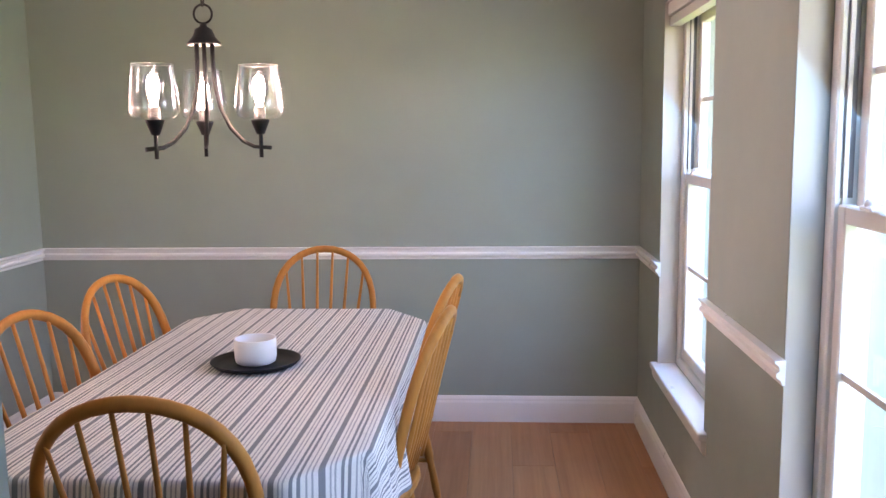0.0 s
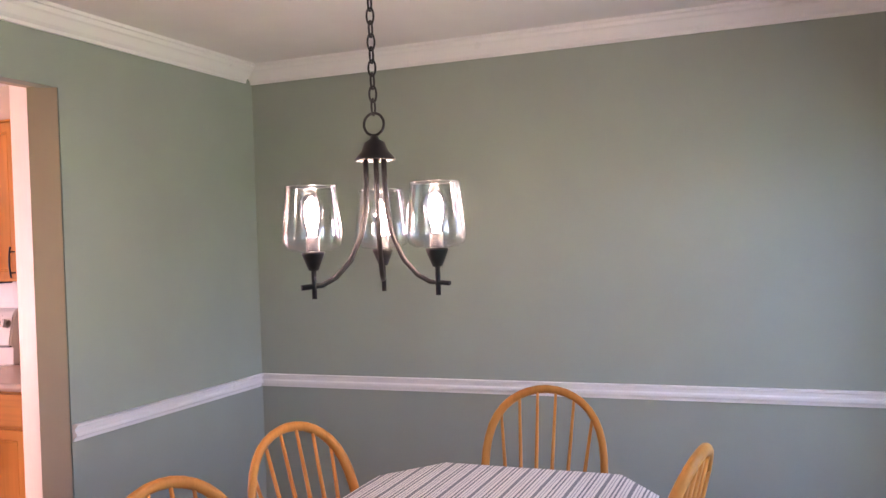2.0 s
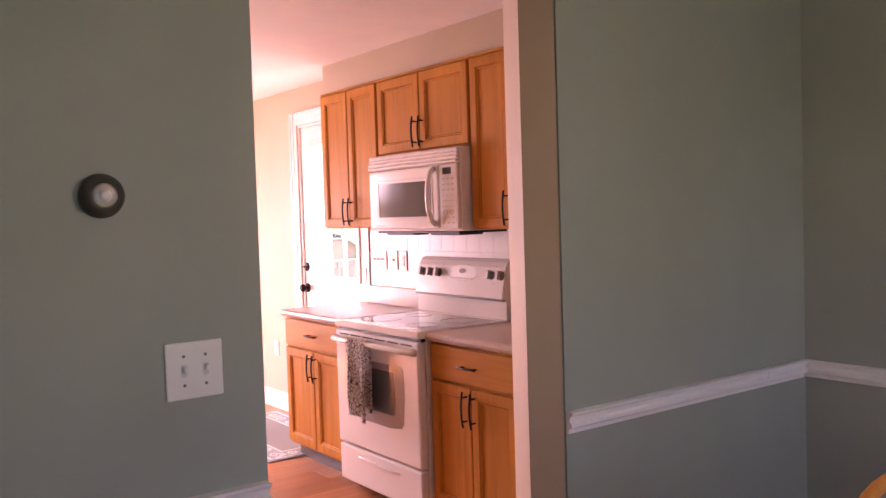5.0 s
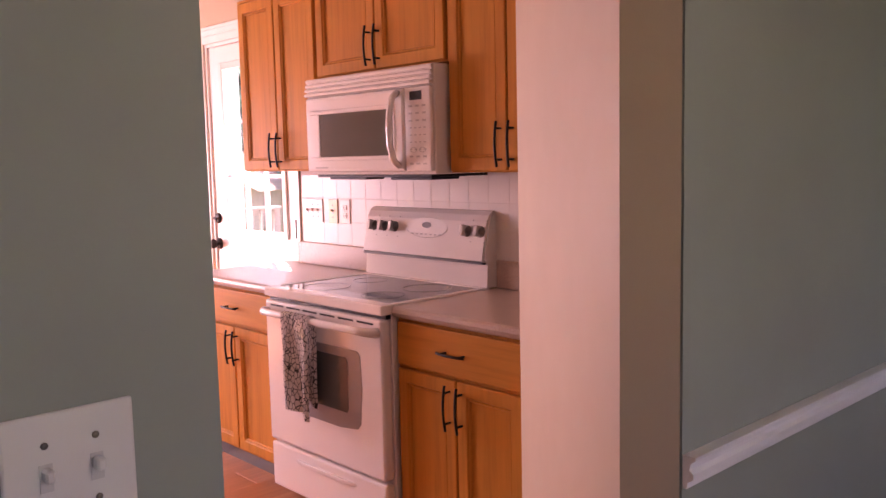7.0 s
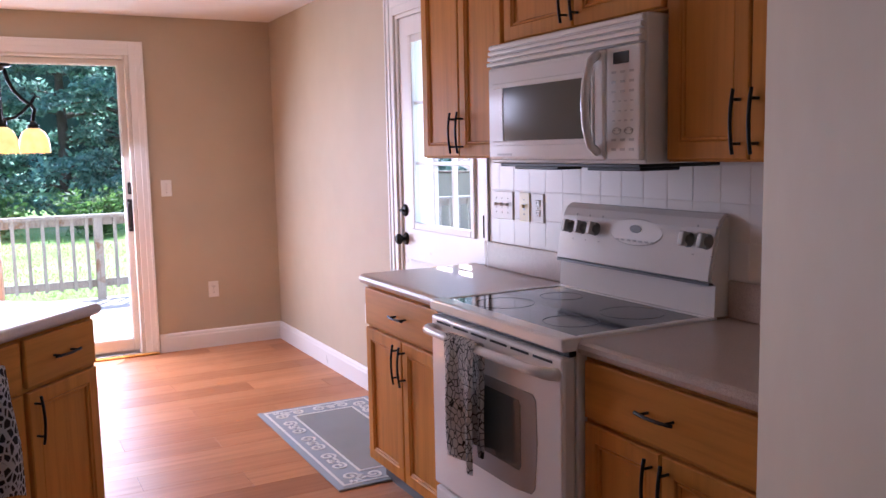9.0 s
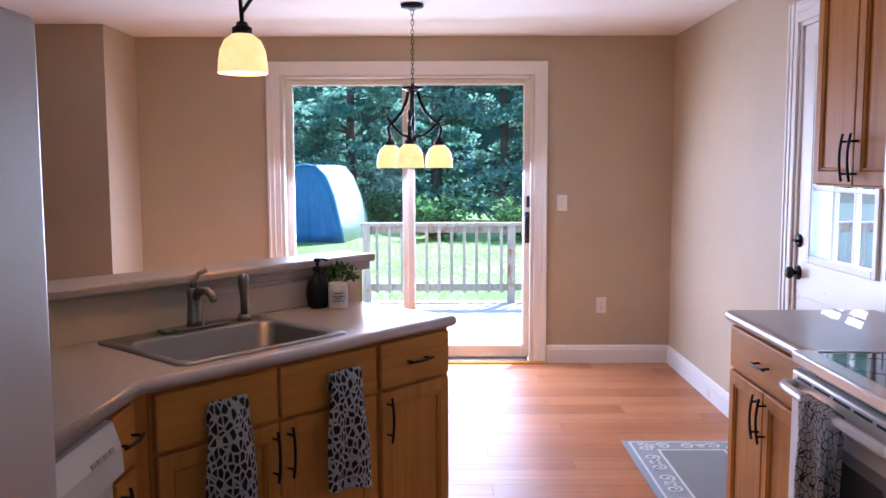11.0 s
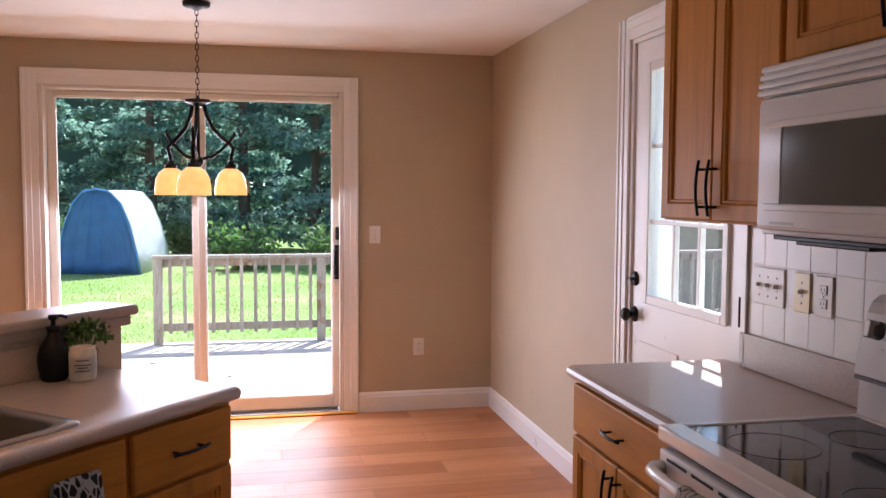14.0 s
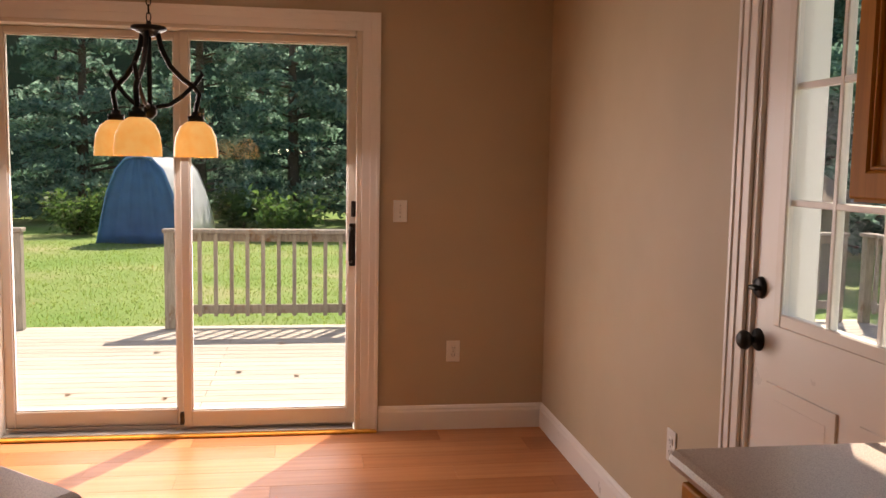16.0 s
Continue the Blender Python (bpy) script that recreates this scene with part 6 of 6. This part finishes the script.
railing(pose(-11.66, 1.845, 0, 0, 0, 90), 6.78, "weathered wooden deck railing with square balusters")
railing(pose(-11.68, -2.9, 0, 0, 0, 90), 3.4, "weathered wooden deck railing beyond the steps")
railing(pose(-11.6, 8.9, 0, 0, 0, 0), 9.4, "weathered wooden side railing seen through the glazed door")
st = thing("deck_steps", "wooden steps leading from deck to lawn", "steps")
for k in range(2):
    part("tread", boxed(-12.05 - 0.28 * k, -11.77 - 0.28 * k, 0.56, 1.74, DZ0 - 0.23 - 0.19 * k, DZ0 - 0.19 - 0.19 * k, 0.004), DECK, st)
bm = boxed(-12.35, -11.75, 0.53, 0.56, -0.70, DZ0 - 0.36)
box(bm, -12.35, -11.75, 1.74, 1.77, -0.70, DZ0 - 0.36)
part("stringer", bm, DECK, st)


# tent garage
tn = thing("storage_tent", "blue tarpaulin garage tent with rounded roof on the lawn", "tent", m=pose(-26.0, -1.2, -0.7, 0, 0, -11))
half, H_, L_ = 0.98, 2.2, 2.7
side = [(half + 0.12, 0), (half, 0.6), (half - 0.16, 1.3), (half - 0.38, 1.85), (0.33, 2.15)]
prof = [(-y, z) for y, z in side] + [(0, H_)] + side[::-1]
bm = bmesh.new()
rows = []
for k in range(13):
    x = -L_ * k / 12
    rows.append([bm.verts.new((x, y + 0.02 * math.sin(k * 2.1 + z * 3), z - 0.03 * (k % 3 == 1))) for y, z in prof])
for a, b in zip(rows, rows[1:]):
    for i in range(len(prof) - 1):
        bm.faces.new((a[i], a[i + 1], b[i + 1], b[i])).smooth = True
bmesh.ops.solidify(bm, geom=bm.faces[:], thickness=0.02)
# the sunlit side's brightness is in this whitened colour
part("cover", bm, TARP_SUNLIT, tn, "silver-blue tarpaulin roof, paled towards white for the sun on it")
bm = bmesh.new()
front = []
for z in [0.0, 0.25, 0.5, 0.75, 1.0, 1.25, 1.5, 1.75, 1.95, 2.1, 2.2]:
    w = np.interp(z, [0, 0.6, 1.3, 1.85, 2.15, H_], [half + 0.12, half, half - 0.16, half - 0.38, 0.33, 0.05])
    front.append([bm.verts.new((0.04 + 0.035 * math.sin(j * 0.9 + z * 1.1) * (1 - z / 3) + 0.03 * math.sin(j * 2.3 + 1), w * (j / 12 - 1), z)) for j in range(25)])
for a, b in zip(front, front[1:]):
    for j in range(24):
        bm.faces.new((a[j], a[j + 1], b[j + 1], b[j])).smooth = True
bmesh.ops.solidify(bm, geom=bm.faces[:], thickness=0.01)
part("end_flap", bm, TARP, tn, "blue tarpaulin end with folds")
part("piping", tube(bmesh.new(), [(0.05, y * 1.01, z + 0.01) for y, z in prof], 0.035, 8), TARP, tn)


# ---- trees ----
def card_mesh(name, centres, sizes, rnd, up=0.2):
    """Many small leaf sprays as one mesh."""
    n = len(centres)
    d = np.array([[rnd.gauss(0, 1), rnd.gauss(0, 1), rnd.gauss(up, 0.7)] for _ in range(n)])
    d /= np.linalg.norm(d, axis=1)[:, None]
    e = np.cross(d, np.array([[rnd.gauss(0, 1), rnd.gauss(0, 1), rnd.gauss(0, 1)] for _ in range(n)]))
    e /= np.linalg.norm(e, axis=1)[:, None] + 1e-9
    c, s = np.asarray(centres), np.asarray(sizes)[:, None]
    v = np.stack([c - d * s, c + e * s * 0.42, c + d * s, c - e * s * 0.42], 1).reshape(-1, 3)
    me = bpy.data.meshes.new(name)
    me.from_pydata(v.tolist(), [], [(4 * k, 4 * k + 1, 4 * k + 2, 4 * k + 3) for k in range(n)])
    return me


def pine(seed, height=13.0, spread=3.6, low=0.3):
    rnd = random.Random(seed)
    t = thing("pine_tree", "tall pine with blue-green layered branches behind the lawn", "tree", "pines behind the lawn")
    part("trunk", tube(bmesh.new(), [(0, 0, 0), (0.05, 0.03, height * 0.3), (-0.04, 0.05, height * 0.65), (0, 0, height)], 0.2, 8, radii=[0.24, 0.19, 0.12, 0.03]), BARK, t)
    centres, sizes, limbs = [], [], bmesh.new()
    z = low
    while z < height - 0.3:
        k_s = 1 - z / height
        reach = spread * (0.35 + 0.65 * k_s) * (0.85 + 0.3 * rnd.random()) if z > 0.8 else spread * 0.8
        for j in range(5):
            a = rnd.uniform(0, 6.28)
            r = reach * rnd.uniform(0.65, 1.08)
            zz = z + rnd.uniform(-0.16, 0.16)
            tip = Vector((r * math.cos(a), r * math.sin(a), zz + 0.28 * r * (0.5 - 0.6 * k_s)))
            base = Vector((0, 0, max(0.1, zz)))
            tube(limbs, [base, base.lerp(tip, 0.5) + Vector((0, 0, 0.10 * r)), tip], 0.03, 5, radii=[0.05, 0.03, 0.01])
            for q in range(int(11 + 9 * r / spread)):
                f = rnd.uniform(0.30, 1.05)
                c = base.lerp(tip, f) + Vector((0, 0, 0.38 * r * f * (1 - f)))
                side = Vector((-math.sin(a), math.cos(a), 0)) * rnd.gauss(0, 0.16 * r * (1.15 - 0.5 * f))
                c += side + Vector((0, 0, rnd.gauss(0, 0.08)))
                for _ in range(14):
                    centres.append((c.x + rnd.gauss(0, 0.17), c.y + rnd.gauss(0, 0.17), max(0.05, c.z + rnd.gauss(0, 0.08))))
                    sizes.append(rnd.uniform(0.07, 0.17))
        z += 0.62 + 0.3 * rnd.random()
    part("limbs", limbs, BARK, t)
    me = card_mesh("crown", centres, sizes, rnd)
    me.materials.append(PINE)
    c = new("crown", me)
    c.parent = t
    tagged(c, kind="stuff")
    return t


pines = [pine(s, h, w) for s, h, w in ((1, 9.4, 3.3), (2, 8.6, 3.6), (3, 10.0, 3.2))]
rnd = random.Random(21)
spots = [(-33.0, -8.5), (-35.0, -4.8), (-36.2, -1.0), (-35.0, 2.4), (-33.0, 6.8), (-34.0, 10.2), (-28.5, 12.2), (-30.5, 16.0), (-30.8, -12.6), (-28.0, -16.5), (-39.0, -6.8), (-39.5, -2.6), (-39.5, 1.0), (-35.0, 5.0), (-34.6, 9.0), (-35.4, 13.0), (-35, -11)]
north = [(-24, 12.5), (-25.5, 16.5), (-28.5, 20), (-21.5, 20), (-33, 20.5), (-19.5, 15.5), (-29, 25), (-34, 26), (-24, 21), (-20, 24), (-15.5, 22.5), (-11.0, 25.0), (-6.5, 23.0), (-2.0, 25.5), (-27, 18)]
for k, (x, y) in enumerate(spots + north):
    m = pose(x, y, -0.7, 0, 0, rnd.uniform(0, 360))
    if k < 3:
        pines[k].matrix_basis = m
    else:
        copy_thing(pines[k % 3], m @ Matrix.Scale(0.8 if x < -38 else 1.0, 4))


def shrub(seed, m, radius, height, count, label, size=(0.03, 0.07), group="shrubs"):
    rnd = random.Random(seed)
    s = thing("shrub", label, "shrub", group, m)
    stems, centres, sizes = bmesh.new(), [], []
    for k in range(9):
        a, r = rnd.uniform(0, 6.28), radius * rnd.uniform(0.4, 0.9)
        tip = Vector((r * math.cos(a), r * math.sin(a), height * rnd.uniform(0.6, 1.0)))
        tube(stems, [(0, 0, 0), tip * 0.5 + Vector((0, 0, 0.1 * height)), tip], 0.01, 5, radii=[0.02, 0.012, 0.004])
        for q in range(count // 9):
            f = rnd.uniform(0.25, 1.0)
            c = tip * f
            centres.append((c.x + rnd.gauss(0, 0.17 * radius), c.y + rnd.gauss(0, 0.17 * radius), max(0.03, c.z + rnd.gauss(0, 0.13 * height))))
            sizes.append(rnd.uniform(*size))
    part("stems", stems, BARK, s)
    me = card_mesh("leaves", centres, sizes, rnd)
    me.materials.append(BUSH)
    c = new("leaves", me)
    c.parent = s
    tagged(c, kind="stuff")
    return s


edge = shrub(5, pose(-26.8, 2.6, -0.7), 1.1, 1.25, 1500, "low green bush at the edge of the lawn", (0.06, 0.13), "bushes at the wood's edge")
for x, y in ((-26.6, 5.0), (-27.2, 7.4), (-26.4, 9.8), (-28.6, -3.4), (-27.5, -5.6), (-31.4, 0.9), (-27.2, 12.4), (-27.8, -8.2), (-26.8, -10.8)):
    copy_thing(edge, pose(x, y, -0.7, 0, 0, rnd.uniform(0, 360)))
near = shrub(6, pose(3.1, 3.0, -0.7), 0.75, 2.2, 1600, "leafy garden shrub outside the dining windows", (0.03, 0.07), "shrubs outside the windows")
for x, y in ((3.3, 1.2), (3.9, 5.2), (3.2, 7.4), (4.6, 9.5), (6.5, 6.5)):
    copy_thing(near, pose(x, y, -0.7, 0, 0, rnd.uniform(0, 360)))
for x, y in ((14, 16), (18, 10), (12, 24), (20, 3)):
    copy_thing(pines[1], pose(x, y, -0.7, 0, 0, rnd.uniform(0, 360)))

# dark woods far behind the trees
WOODS = paint("far_woods", (0.018, 0.04, 0.022), 0.95, 0.5, 0.0, coarse=0.4)
for nm, b in (("backdrop_west", (-62, -60, -90, 90)), ("backdrop_north", (-60, 60, 60, 62))):
    tagged(part(nm, boxed(*b, -0.7, 17), WOODS), "dark green woods in the distance", "woods", kind="structure")

# a small shed seen through the glazed door
sh = thing("garden_shed", "small brown weathered garden shed among the trees", "shed", m=pose(-18.2, 11.2, -0.95, 0, 0, 35))
part("wall", boxed(-1.3, 1.3, -1.0, 1.0, 0, 1.9), SHEDW, sh)
bm = bmesh.new()
for s in (-1, 1):
    v = [bm.verts.new(p) for p in ((s * 1.6, -1.2, 1.8), (s * 1.6, 1.2, 1.8), (0, 1.2, 2.75), (0, -1.2, 2.75))]
    bm.faces.new(v)
bmesh.ops.solidify(bm, geom=bm.faces[:], thickness=0.06)
part("roof", bm, SHEDW, sh)
part("door", boxed(-0.4, 0.4, -1.03, -1.0, 0.0, 1.7), DECK, sh)

# grass blades on the lawn
rnd = random.Random(31)
verts, tris = [], []
for k in range(26000):
    x = -12.0 - 14.5 * rnd.random() ** 1.3
    y = rnd.uniform(-5.5, 7.5)
    h, a = rnd.uniform(0.02, 0.055), rnd.uniform(0, 3.14)
    w = 0.012
    dx, dy = w * math.cos(a), w * math.sin(a)
    n = len(verts)
    verts += [(x - dx, y - dy, -0.7), (x + dx, y + dy, -0.7), (x + rnd.uniform(-0.02, 0.02), y + rnd.uniform(-0.02, 0.02), -0.7 + h)]
    tris.append((n, n + 1, n + 2))
me = bpy.data.meshes.new("grass_blades")
me.from_pydata(verts, [], tris)
me.materials.append(leaf_mat("grass_blade", (0.22, 0.33, 0.06), (0.36, 0.44, 0.13)))
tagged(new("grass_blades", me), "short blades of grass on the lawn", "grass", kind="stuff")

# fallen leaves on the deck
for x, y in ((-9.9, 2.62), (-9.35, 1.55), (-9.2, 2.2), (-10.6, 1.9), (-9.75, 3.05), (-10.9, 2.9)):
    b2 = bmesh.new()
    vv = [b2.verts.new(p) for p in ((-0.04, 0, 0.004), (-0.01, 0.022, 0.012), (0.035, 0.006, 0.006), (0.0, -0.02, 0.014))]
    b2.faces.new(vv)
    bmesh.ops.solidify(b2, geom=b2.faces[:], thickness=0.001)
    o = part("fallen_leaf", b2, SHEDW)
    o.matrix_basis = pose(x, y, DZ0, 0, 0, 40 * x)
    tagged(o, "dry brown leaf lying on the deck", "leaf", "leaves on the deck")

# ---- pieces: deck boards, backsplash tiles, floor planks ----
bw = 0.141
for k in range(25):
    x = -8.27 - bw / 2 - k * bw
    cut = 2.45 + (0.0 if k % 2 else -2.4)
    for y0, y1 in ((-3.0, cut), (cut, 8.95)):
        me_len = y1 - y0
        b = part("board", boxed(-bw / 2 + 0.003, bw / 2 - 0.003, 0.002, me_len - 0.002, -0.032, 0.0, 0.003), DECK, deck)
        b.matrix_basis = pose(x, y0, DZ0)
for k in range(30):
    y = YN + 0.36 + k * bw
    b = part("board", boxed(0, 6.2, -bw / 2 + 0.003, bw / 2 - 0.003, -0.032, 0.0, 0.003), DECK, deck)
    b.matrix_basis = pose(-8.22, y, DZ0)

knw = bpy.data.objects["wall_kitchen_north"]
part("grout", boxed(-4.846, -2.807, YN - 0.0112, YN - 0.0005, 1.02, 1.40), GROUT, knw)
ts, tile = 0.1145, None
for r in range(3):
    for c in range(19):
        x, z = -4.8445 + ts * c, 1.031 + ts * r
        m = pose(x + ts / 2, YN - 0.006, z + ts / 2)
        if x + ts > -2.70:
            continue
        if tile is None:
            tile = part("tile", boxed(-ts / 2 + 0.0007, ts / 2 - 0.0007, -0.006, 0.0, -ts / 2 + 0.0007, ts / 2 - 0.0007, 0.0009, 1), TILE, knw)
            tile.matrix_basis = m
        else:
            twin(tile, m, knw)

pw, plen, plank = 0.19, 1.29, None
for c in range(49):
    off = (c * 0.43) % plen
    for r in range(-1, 6):
        y0 = -2.6 + off + r * plen
        y1 = min(y0 + plen, YN + 0.01)
        y0 = max(y0, -2.59)
        if y1 - y0 < 0.05:
            continue
        m = pose(-7.998 + pw * c + pw / 2, y0, 0)
        full = abs(y1 - y0 - plen) < 0.001
        if full and plank is not None:
            twin(plank, m, floor)
            continue
        o = part("plank", boxed(-pw / 2 + 0.0004, pw / 2 - 0.0004, 0.0004, y1 - y0 - 0.0004, -0.0068, 0.0, 0.0007), PLANK, floor)
        o.matrix_basis = m
        if full:
            plank = o
